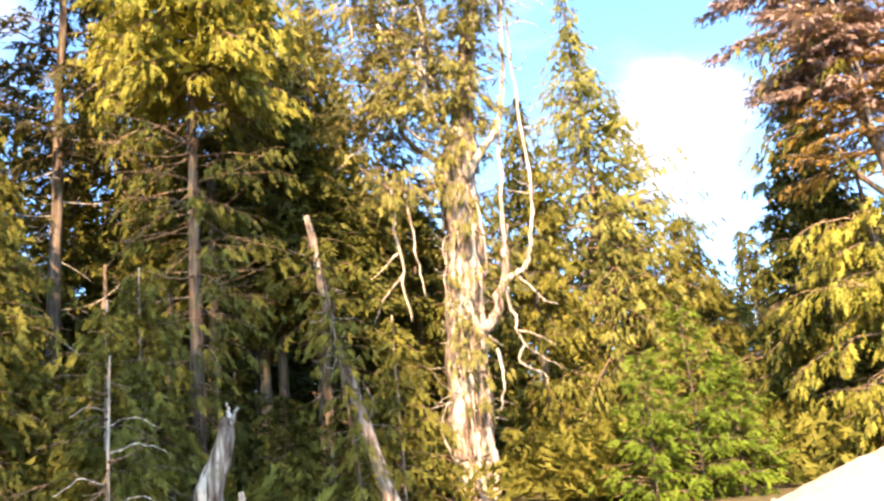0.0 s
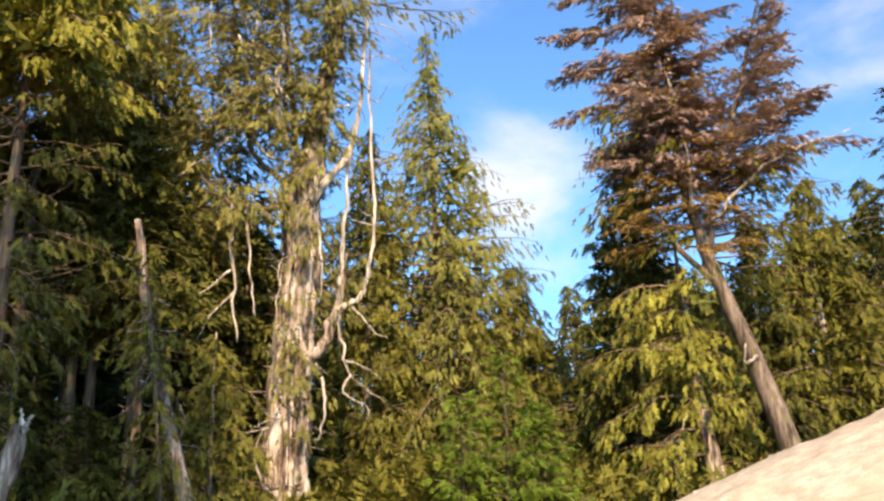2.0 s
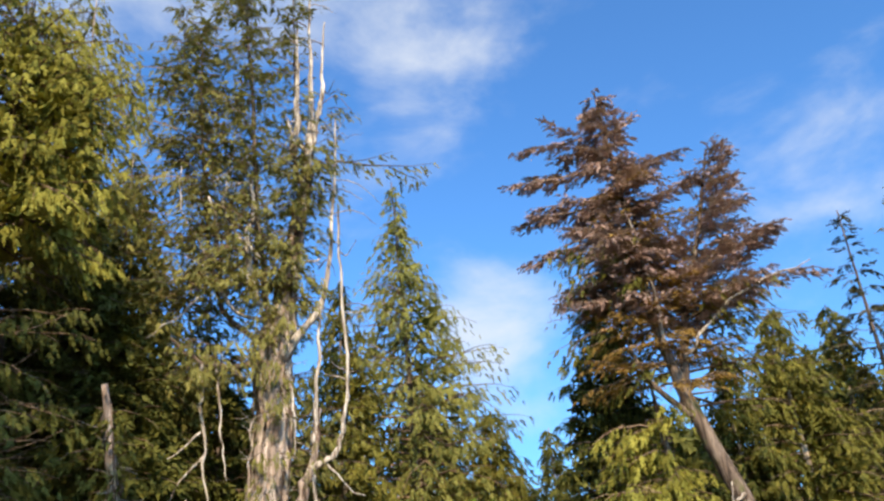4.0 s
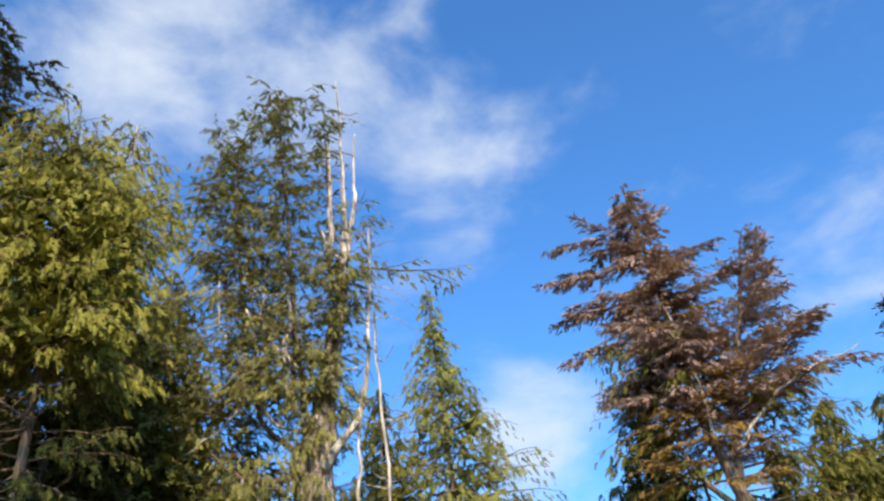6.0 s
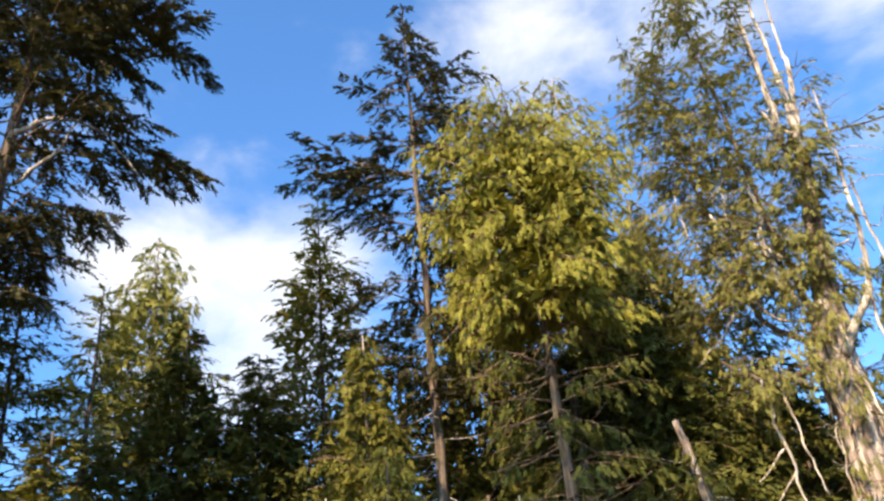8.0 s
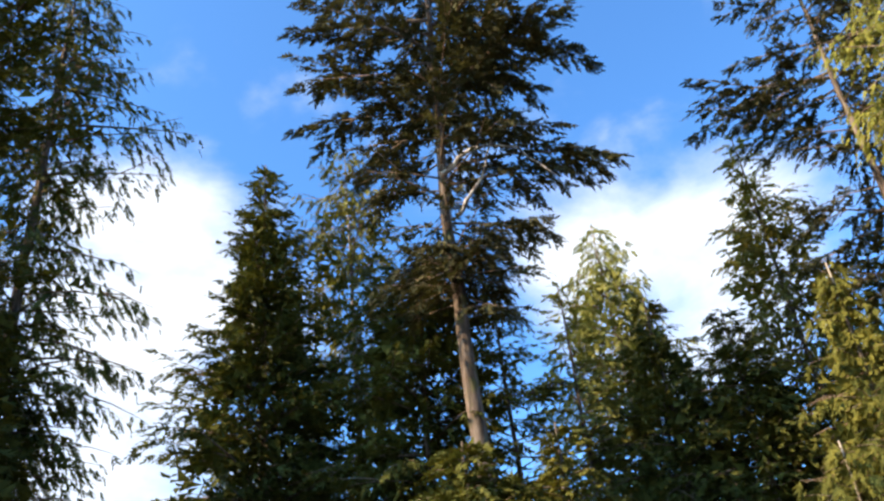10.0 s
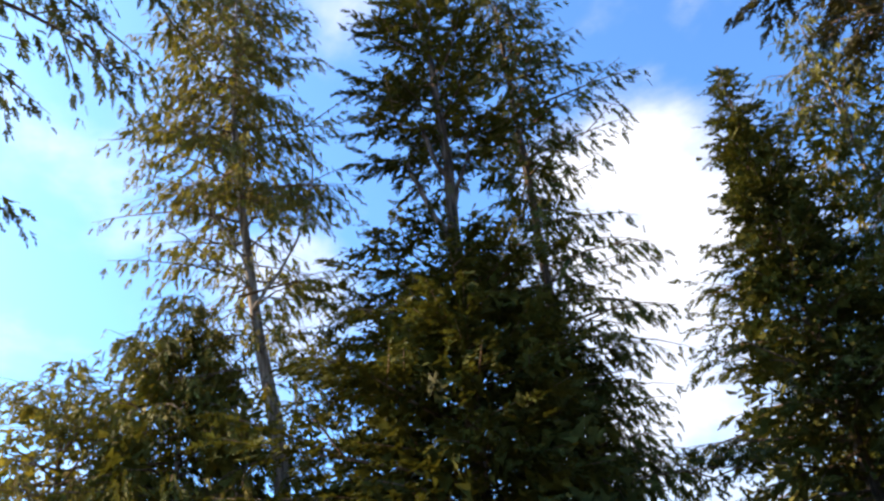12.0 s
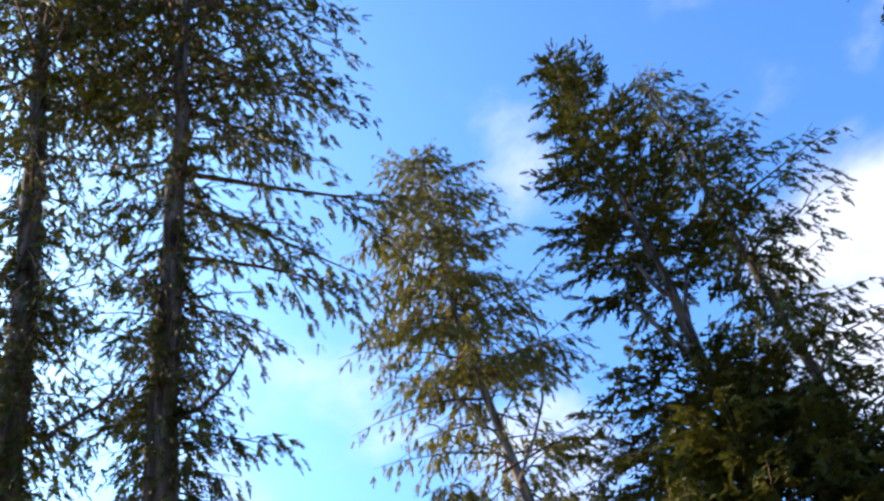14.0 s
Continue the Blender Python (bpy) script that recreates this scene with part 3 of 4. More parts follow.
    # broken stubs and short dead twigs up the spires
    for k in range(70):
        x0, x1, z0, z1 = ((0.75, 1.25, 12.5, 22.0), (1.55, 1.75, 16, 20), (0.55, 0.62, 14, 20.6), (1.3, 2.0, 10.5, 16.2), (2.1, 2.05, 8, 13.4), (-0.4, -0.55, 11, 17), (-1.6, -1.8, 11, 16))[k % 7]
        s, side = rng.uniform(), rng.choice([-1, 1])
        x, z, L = x0 + (x1 - x0) * s, z0 + (z1 - z0) * s, rng.uniform(0.25, 1.1)
        t.limb([(x, -0.35, z), (x + side * L * 0.5, -0.35 + rng.normal(0, 0.2), z + rng.uniform(-0.1, 0.3) * L), (x + side * L, -0.35 + rng.normal(0, 0.4), z + rng.uniform(-0.5, 0.7) * L)], rng.uniform(0.015, 0.04), 0.006, TWIG if k % 3 == 0 else DEADWOOD, "short broken dead twig", 4, "twig")
    t.limb([(0.0, -0.2, 8.9), (-1.0, -0.35, 8.65), (-1.9, -0.4, 8.85), (-2.6, -0.5, 9.5)], 0.12, 0.04, BARK_BROWN, "brown side limb")
    # ragged foliage: leaders, then hanging sprays down the old stem
    for (x0, x1, z0, z1, n, reach, far) in ((-0.35, -0.9, 11, 23.2, 95, 1.9, 0.0), (-1.6, -2.3, 10.5, 20.8, 85, 2.0, 0.3), (-2.2, -3.0, 10.5, 22.0, 105, 1.7, 0.5), (0.75, 0.7, 12, 22.6, 60, 1.1, -0.2), (-0.6, -1.5, 11, 19, 50, 2.1, 0.8), (-0.4, -0.8, 11, 22.4, 45, 1.2, -0.5), (-1.7, -2.3, 10.5, 20.3, 50, 1.25, -0.4), (0.5, 1.0, 10.5, 17, 30, 0.9, -0.6), (-0.35, -0.9, 10, 22.8, 60, 0.7, -0.2), (-1.5, -2.3, 10, 20, 50, 0.7, -0.2)):
        for i in range(n):
            s = (i + rng.uniform()) / n
            L = reach * (1.1 - 0.7 * s) * rng.uniform(0.5, 1.3)
            t.spray_bough((x0 + (x1 - x0) * s, far, z0 + (z1 - z0) * s), rng.uniform(0, 360), L, rng.uniform(0, 45), rng.uniform(-55, -15), "cedar", 11, 0.29, 0.55, 0.36, 0.08)
    # the rounded mass of small upturned tufts between the leaders
    for i in range(250):
        x = rng.uniform(-3.7, 0.85)
        top = float(np.interp(x, (-3.8, -3.0, -2.0, -1.0, 0.0, 0.9), (17.8, 19.9, 21.8, 23.3, 22.6, 21.4)))
        z = top - 0.5 - (top - 13.0) * rng.uniform() ** 1.3
        t.spray_bough((x, rng.normal(0, 0.7), z), rng.uniform(0, 360), rng.uniform(0.45, 1.15), rng.uniform(15, 65), rng.uniform(-55, -15), "cedar", 15, 0.30, 0.6, 0.3, 0.1)
    for z, h, L in ((18.6, -95, 3.0), (17.2, -80, 3.2), (16, -110, 3.0), (19.8, -85, 2.2), (14.5, -95, 2.8), (13.0, -120, 2.4), (20.5, -100, 1.4), (15.2, -85, 2.6), (12.0, -95, 2.6)):
        t.spray_bough((-1.6, 0, z), h, L, 12, -25, "cedar", 10, 0.32, 0.5, 0.6, 0.25)
    t.spray_bough((1.7, -0.2, 15.5), 85, 3.5, -8, 26, "cedar", 30, 0.30, 0.2, 0.5, 0.15)
    t.spray_bough((1.7, -0.2, 17.0), 80, 1.2, 30, -20, "cedar", 14, 0.28, 0.5, 0.6, 0.3)
    for i in range(34):
        t.spray_bough((0.4, 0.4, rng.uniform(5.0, 12.5)), 60 + rng.normal(0, 35), rng.uniform(0.8, 2.3), rng.uniform(-5, 25), -40, "cedar", 11, 0.32, 0.5, 0.65, 0.1)
    for i in range(64):
        z = rng.uniform(2.6, 11.8)
        side = rng.choice([-1, 1])
        t.spray_bough((side * 0.45, -0.25, z), 180 + side * rng.uniform(0, 110), rng.uniform(0.4, 1.6), rng.uniform(-20, 20), -50, "cedar", 14, 0.28, 0.5, 0.8, 0.1)
    for i in range(40):
        s = rng.uniform()
        t.spray_bough((-0.3 - 2.0 * s, -0.4, 8.8 + rng.normal(0, 0.3)), 180 + rng.normal(0, 80), rng.uniform(0.5, 1.2), rng.uniform(-20, 20), -50, "cedar", 13, 0.30, 0.5, 0.8, 0.1)
    for i in range(55):
        s = rng.uniform()
        t.spray_bough((-2.1 + 2.2 * s, -0.55, 12.4 - 2.4 * s + rng.normal(0, 0.5)), 180 + rng.normal(0, 80), rng.uniform(0.5, 1.3), rng.uniform(-5, 40), -40, "cedar", 15, 0.29, 0.5, 0.5, 0.1)
    # growth that wraps the upper trunk
    for i in range(95):
        s = rng.uniform()
        t.spray_bough((0.3 + 0.9 * s + rng.normal(0, 0.2), -0.3, 9.3 + 6.6 * s), 180 + rng.normal(0, 85), rng.uniform(0.5, 1.4), rng.uniform(-10, 35), -45, "cedar", 15, 0.30, 0.5, 0.5, 0.1)
    for i in range(26):
        s = rng.uniform()
        t.spray_bough((1.3 + 0.6 * s, -0.2, 13.6 + 4.5 * s), 90 + rng.normal(0, 60), rng.uniform(0.4, 1.1), rng.uniform(0, 40), -30, "cedar", 10, 0.26, 0.4, 0.4, 0.2)
    t.dead_twigs(50, 2.0, 10, 1.5)
    t.finish(LEAF_GREY, "ragged grey-green hanging cedar foliage")


old_cedar()


# ---- the leaning, dying cedar ----
def leaning_cedar():
    t = Tree("leaning_cedar", 33.8, 23, "leaning cedar with a dying rust-red crown", "tree", 5)
    t.stem([(0, 0, 0.2), (-0.25, 0, 2.2), (-1.1, 0, 5.2), (-1.9, 0, 8), (-2.3, 0, 11.5), (-2.6, 0, 17.0)], 0.36, 0.03, BARK_BROWN, 14, 34, 0.08, 0.2, label="leaning smooth brown trunk")
    t.stem([(-1.75, 0, 6.6), (-1.3, 0.2, 9), (-0.3, 0.3, 12), (0.3, 0.3, 14.2)], 0.15, 0.02, BARK_BROWN, 8, 16, flare=0, main=False, name="leader")
    t.stem([(-1.6, -0.1, 6.3), (-2.6, -0.2, 7.6), (-3.1, -0.2, 9.5)], 0.11, 0.02, BARK_BROWN, 8, 14, flare=0, main=False, name="leader")
    t.limb([(-1.5, -0.2, 7.9), (0.2, -0.3, 9.3), (2.2, -0.3, 9.9)], 0.055, 0.015)
    t.limb([(-0.7, -0.3, 4.2), (-1.0, -0.5, 4.0), (-0.95, -0.5, 4.5)], 0.05, 0.015)
    t.limb([(-2.0, -0.3, 8.2), (-1.9, -0.4, 10), (-2.3, -0.4, 12.5)], 0.06, 0.02)
    rng = t.rng
    for i in range(72):
        s = (i + rng.uniform()) / 72
        z = 9.6 + 7.2 * s
        side = rng.choice([-1, 1])
        L = (0.32 + 2.5 * (1 - s) ** 1.1) * rng.uniform(0.5, 1.05)
        t.spray_bough((-2.15 - 0.45 * s, 0, z), side * 90 + rng.normal(0, 45), L, rng.uniform(-12, 14), rng.uniform(-20, 5), "needle", 46, 0.35, 0.40, 0.24, 0.05)
    for x, z, hd, L, r, bd in ((-2.45, 15.5, -90, 3.0, 0, 12), (-2.4, 14.4, -95, 3.2, -4, 14), (-2.3, 13.2, -88, 3.4, -4, 6), (-2.2, 12.0, -92, 3.4, -8, 2), (-2.5, 15.2, 70, 1.3, 45, -10), (-2.55, 15.0, -85, 1.6, 5, 0), (-2.4, 13.8, 80, 2.2, 30, -20), (-2.4, 13.4, -100, 2.6, 0, 6), (-2.2, 12.3, 85, 2.6, 32, -25),
                               (-0.4, 11.4, 80, 2.2, 58, -20), (-0.9, 10.0, 85, 2.9, 38, -28), (0.1, 12.8, 75, 1.5, 60, -15), (-1.2, 9.0, 88, 3.8, 24, -30), (-0.6, 9.6, 70, 2.6, 45, -30)):
        t.spray_bough((x, 0, z), hd, L, r, bd, "needle", 58, 0.36, 0.36, 0.26, 0.03)
    for i in range(44):
        s = (i + rng.uniform()) / 44
        z = 8.5 + 5.5 * s
        t.spray_bough((-1.4 + 1.7 * s, 0.2, z), 70 + rng.normal(0, 60), (0.6 + 2.3 * (1 - s)) * rng.uniform(0.6, 1.1), rng.uniform(10, 45), rng.uniform(-35, -5), "needle", 32, 0.33, 0.4, 0.2, 0.1)
    t.inner(8.8, 17.0, 100, 1.2, "needle", 26, 0.33, 0.25)
    for i in range(40):
        s = (i + rng.uniform()) / 40
        t.spray_bough((-1.3 + 1.6 * s, 0.25, 9 + 5.2 * s), rng.uniform(0, 360), rng.uniform(0.4, 1.0), rng.uniform(0, 45), -25, "needle", 30, 0.2, 0.5, 0.15, 0.0)
    t.finish(LEAF_RED, "purple-brown dying foliage")
    for i in range(110):
        s = rng.uniform()
        z = 7.2 + 6.6 * s
        t.spray_bough((-2.0 - 0.3 * s + rng.normal(0, 0.3), -0.1, z), rng.choice([-90, 90, 60, -70]) + rng.normal(0, 40), rng.uniform(0.8, 2.1) * (1.15 - 0.6 * s), rng.uniform(-10, 20), -22, "needle", 36, 0.23, 0.4, 0.2, 0.08)
    t.finish(LEAF_RUST, "rusty orange-brown foliage")
    for i in range(30):
        t.spray_bough((-1.9, 0.2, rng.uniform(7.2, 12.5)), -85 + rng.normal(0, 30), rng.uniform(1.4, 3.4), rng.uniform(-5, 10), -30, "cedar", 8, 0.34, 0.35, 0.65, 0.3)
    for i in range(26):
        t.spray_bough((-1.5, 0.3, rng.uniform(6.6, 10.0)), 65 + rng.normal(0, 25), rng.uniform(1.4, 3.8), rng.uniform(0, 20), -25, "cedar", 8, 0.34, 0.35, 0.6, 0.35)
    t.finish(LEAF_CEDAR, "still green lower foliage")


leaning_cedar()


# ---- living trees, by kind ----
def cedar(az, d, el, label, seed, leaf=None, reach=3.0, low=0.12, boughs=110, density=10, size=0.42, r0=0.28, lean=(0, 0), hang=0.6, bark=None, group="", sparse=0.0, name="cedar", profile=None, lop=None, bare=0.2, width=0.55, core=7.0):
    t = Tree(name, az, d, label, "tree", seed, group)
    h = height(el, d)
    t.stem([(0, 0, -0.2), (lean[0] * 0.25, lean[1] * 0.25, h * 0.3), (lean[0] * 0.6, lean[1] * 0.6, h * 0.65), (lean[0], lean[1], h)], r0, 0.02, bark or BARK_GREY)
    prof = profile or [(0, reach * 0.95), (0.25, reach), (0.6, reach * 0.62), (0.9, reach * 0.2), (1.0, reach * 0.06)]
    t.crown(h * low, h * 0.995, prof, boughs, "cedar", density, size, width, hang, (25, -8), -38, sparse, bare, lop)
    t.inner(h * low, h * 0.97, boughs // 2, min(1.25, reach * 0.4), "cedar", density * 1.3, size * 0.85, hang)
    if core and sparse < 0.05:
        t.core(h * low, h * 0.9, prof, int(core * boughs))
    t.finish(leaf or LEAF_CEDAR)
    return t


def hemlock(az, d, el, label, seed, leaf=None, reach=3.0, low=0.12, boughs=120, density=10, size=0.40, r0=0.26, lean=(0, 0), bark=None, group="", sparse=0.0, name="hemlock", profile=None, rise=(20, -8), bend=-26, hang=0.22, lop=None, bare=0.2, width=0.6, core=8.0):
    t = Tree(name, az, d, label, "tree", seed, group)
    h = height(el, d)
    t.stem([(0, 0, -0.2), (lean[0] * 0.3, lean[1] * 0.3, h * 0.3), (lean[0] * 0.65, lean[1] * 0.65, h * 0.65), (lean[0], lean[1], h)], r0, 0.02, bark or BARK_BROWN)
    prof = profile or [(0, reach), (0.4, reach * 0.85), (0.75, reach * 0.48), (1.0, reach * 0.06)]
    t.crown(h * low, h * 0.995, prof, boughs, "needle", density, size, width, hang, rise, bend, sparse, bare, lop)
    if not sparse:
        t.inner(h * low, h * 0.97, boughs // 2, min(1.25, reach * 0.4), "needle", density * 1.3, size * 0.85, hang)
    if core and not sparse:
        t.core(h * low, h * 0.9, prof, int(core * boughs))
    t.finish(leaf or LEAF_DARK)
    return t


# slender cedar between the two old ones
cedar(11.5, 31, 29.6, "slender pointed cedar with light green drooping foliage", 31, LEAF_SPIRE, 3.6, 0.08, 180, 12, 0.36, 0.24, (-0.5, 0), 0.6, BARK_BROWN, core=2.6,
      profile=[(0, 4.6), (0.3, 4.5), (0.55, 3.2), (0.72, 2.1), (0.77, 1.25), (0.9, 0.7), (1.0, 0.1)])
cedar(11.8, 36, 16.5, "dense green cedar behind a slender one", 231, LEAF_CEDAR, 4.4, 0.04, 120, 12, 0.48, 0.2)
# dense cedar behind the leaning one
cedar(24.5, 27, 21, "dense dark green cedar behind a leaning trunk", 32, LEAF_DARK, 3.2, 0.05, 130, 16, 0.42, 0.3, (0, 0), 0.5)
cedar(20.3, 38, 12, "low green cedar at the back", 33, LEAF_DARK, 2.8, 0.05, 90, 11, 0.5, 0.2)


def stunted_cedar():
    t = Tree("stunted_cedar", 29.0, 24, "short pale-trunked cedar with bright yellow-green lower boughs", "tree", 8)
    t.stem([(0, 0, 0.0), (-0.12, 0, 1.6), (-0.35, 0, 4), (-0.6, 0, 7.5)], 0.36, 0.04, BARK_SNAG, 14, 24, 0.2, 0.5, label="pale stripped trunk")
    rng = t.rng
    for i in range(34):
        z = rng.uniform(1.6, 6.2)
        t.spray_bough((-0.3, 0, z), -100 + rng.normal(0, 50), rng.uniform(1.2, 3.2), rng.uniform(0, 25), -50, "cedar", 18, 0.38, 0.5, 0.6, 0.15)
    for i in range(22):
        t.spray_bough((-0.4, -0.2, rng.uniform(3.0, 6.6)), 180 + rng.normal(0, 45), rng.uniform(0.8, 1.8), rng.uniform(0, 25), -50, "cedar", 18, 0.38, 0.5, 0.6, 0.1)
    for i in range(12):
        t.spray_bough((-0.1, 0, rng.uniform(1.2, 4)), 120 + rng.normal(0, 40), rng.uniform(0.6, 1.6), 10, -50, "cedar", 10, 0.38, 0.5, 0.65, 0.25)
    t.finish(LEAF_YELLOW, "sunlit yellow-green cedar boughs")
    t.limb([(-0.3, -0.2, 3.2), (-0.8, -0.4, 2.6), (-0.9, -0.5, 1.8)], 0.03, 0.01)


stunted_cedar()
# right-hand trees
cedar(32.3, 28, 15.5, "green cedar behind a leaning trunk", 134, LEAF_DARK, 2.6, 0.06, 110, 13, 0.42, 0.2)
cedar(36.0, 29, 17.5, "green cedar with thick even foliage", 34, LEAF_CEDAR, 3.3, 0.08, 130, 12, 0.44, 0.25)
cedar(39.5, 33, 17.0, "green cedar at the edge of the wood", 35, LEAF_CEDAR, 3.0, 0.10, 110, 8, 0.46, 0.22)
hemlock(41.8, 31, 22.5, "thin grey-green spruce with a narrow open top", 36, LEAF_SPRUCE, 2.1, 0.15, 110, 20, 0.34, 0.16, sparse=0.15, name="spruce")
hemlock(45.5, 33, 23.5, "pale green hemlock with a loose crown", 37, LEAF_PALE, 2.6, 0.15, 100, 13, 0.40, 0.2, sparse=0.15)
hemlock(50.0, 33, 20.0, "dark hemlock at the edge of the wood", 38, LEAF_DARK, 2.8, 0.1, 100, 7, 0.44, 0.2)

# ---- the wood to the left of the old cedar ----
YELLOW = "broad cedar with heavy sunlit yellow-green foliage"
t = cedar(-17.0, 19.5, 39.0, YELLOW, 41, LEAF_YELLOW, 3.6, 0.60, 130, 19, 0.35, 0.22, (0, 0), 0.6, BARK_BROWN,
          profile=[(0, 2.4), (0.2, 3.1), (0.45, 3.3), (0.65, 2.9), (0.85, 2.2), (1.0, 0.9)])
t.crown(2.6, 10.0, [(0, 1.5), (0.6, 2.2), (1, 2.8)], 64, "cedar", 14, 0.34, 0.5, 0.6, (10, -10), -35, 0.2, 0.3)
# the shade under the crown is put into the colour: a darker leaf
t.finish(LEAF_DARK, "thin lower foliage in a darker leaf for shade", "lower_bough")
# dead twigs in darker twig bark, which stands in for deep shade
t.dead_twigs(36, 5.0, 11.0, 1.9, 180, TWIG)
cedar(-30.5, 20.5, 24.5, "young cedar with olive-green drooping boughs", 42, LEAF_CEDAR, 2.9, 0.05, 120, 12, 0.44, 0.18)
t = hemlock(-25.8, 22, 46.4, "tall dark spruce with a bare-stemmed open top", 43, LEAF_SPRUCE, 3.6, 0.36, 95, 26, 0.36, 0.23, (0.3, 0), BARK_BROWN, name="spruce", sparse=0.28, hang=0.22, bare=0.05,
            profile=[(0, 1.6), (0.2, 2.4), (0.48, 2.9), (0.6, 2.0), (0.8, 1.4), (1.0, 0.2)], rise=(10, 0), bend=-20)
for z, hd, L in ((17.2, -88, 4.3), (16.6, -70, 3.4), (17.0, -110, 3.6), (21.2, 85, 2.9), (20.6, -95, 2.2), (19.2, 95, 2.8), (18.0, 100, 3.2), (19.6, 120, 2.2), (18.4, -100, 2.6), (22.4, 60, 1.2)):
    t.spray_bough((0.2, 0, z), hd, L, 8, -12, "needle", 34, 0.40, 0.5, 0.3, 0.12)
t.finish(LEAF_SPRUCE, "long dark bough", "bough")
t.dead_twigs(30, 4, 11, 1.6)
cedar(-12.6, 26, 40.0, "cedar with thin grey-green top", 44, LEAF_GREY, 3.0, 0.3, 120, 12, 0.38, 0.2, sparse=0.1, profile=[(0, 3.2), (0.5, 3.0), (0.8, 2.0), (1, 0.4)])
cedar(-8.8, 26, 31.0, "shaded cedar deep in the wood", 45, LEAF_GREY, 3.4, 0.45, 90, 13, 0.46, 0.22)
cedar(-21.5, 26, 33.0, "shaded cedar deep in the wood", 46, LEAF_CEDAR, 3.4, 0.4, 90, 14, 0.48, 0.22)
for k, (az, d, el) in enumerate(((-28, 25, 26), (-16.5, 25, 22), (-20, 28, 27), (-8.5, 23.5, 20), (-24.5, 24, 18), (-13, 29, 28), (-2.0, 26, 19), (-33, 29, 20), (-5.5, 31, 20))):
    t = hemlock(az, d, el, "shaded hemlock with dense black-green foliage", 140 + k, LEAF_DARK, 3.0, 0.52 if -18 < az < -7 else 0.05, 80, 10, 0.52, 0.17, group="shaded trees in the wood")
    # darker bark than other deadwood; the wood's shade is in its colour
    t.dead_twigs(7, 1.0, 7.0, 2.2, 180, TWIG)
hemlock(-11.5, 24, 27.0, "shaded hemlock with thin bare lower twigs", 47, LEAF_DARK, 3.0, 0.5, 90, 9, 0.46, 0.2)
for k, (az, d, el) in enumerate(((-14.6, 21, 6.0), (-11.4, 21.5, 4.5))):
    hemlock(az, d, el, "small shaded hemlock under tall trees", 240 + k, LEAF_DARK, 1.7, 0.05, 60, 12, 0.36, 0.05, group="small hemlocks in the shade")
hemlock(-3.0, 29, 21.0, "shaded hemlock with thin bare lower twigs", 48, LEAF_DARK, 3.0, 0.06, 110, 7, 0.46, 0.2)
hemlock(-33.5, 26, 34.0, "hemlock with thin blue-green foliage", 49, LEAF_PALE, 3.6, 0.1, 115, 11, 0.42, 0.17)
cedar(6.3, 29, 23.0, "low green cedar behind a huge old trunk", 50, LEAF_CEDAR, 2.8, 0.04, 130, 16, 0.44, 0.2)
cedar(16.5, 30, 13.5, "low green cedar with bright tips", 51, LEAF_CEDAR, 3.0, 0.04, 120, 15, 0.44, 0.2)
cedar(-3.9, 21.3, 9.0, "young cedar beside a huge old trunk", 52, LEAF_CEDAR, 1.6, 0.05, 70, 10, 0.36, 0.08)
for k, (az, d, el, reach) in enumerate(((-29.3, 18, 17, 1.6), (-20.5, 18, 13, 1.5), (-33.5, 18, 14, 2.0))):
    cedar(az, d, el, "young olive-green cedar in the shade of the wood", 190 + k, LEAF_CEDAR, reach, 0.06, 75, 9, 0.42, 0.09, group="young cedars in the shade", profile=[(0, reach), (0.4, reach), (0.75, reach * 0.7), (1, 0.2)])
cedar(-22.5, 17, 11.0, "young cedar in front of the wood", 53, LEAF_CEDAR, 1.7, 0.1, 60, 9, 0.36, 0.09)


def sapling(az, d, el, reach, seed):
    t = Tree("sapling", az, d, "fresh bright green leafy sapling", "sapling", seed, "saplings at the edge of the wood")
    h = height(el, d)
    t.stem([(0, 0, -0.1), (0.05, 0, h * 0.5), (0, 0, h)], 0.05, 0.01, BARK_BROWN, 7, 12)
    t.crown(0.05, h, [(0, reach), (0.5, reach * 0.8), (1, reach * 0.15)], 95, "broad", 15, 0.32, 0.6, 0.3, (45, 10), -20)
    t.finish(LEAF_BUSH)


for k, (az, d, el, reach) in enumerate(((12.4, 20, 4.6, 1.2), (15.4, 20.5, 7.6, 1.4), (17.8, 21, 4.0, 1.1))):
    sapling(az, d, el, reach, 60 + k)


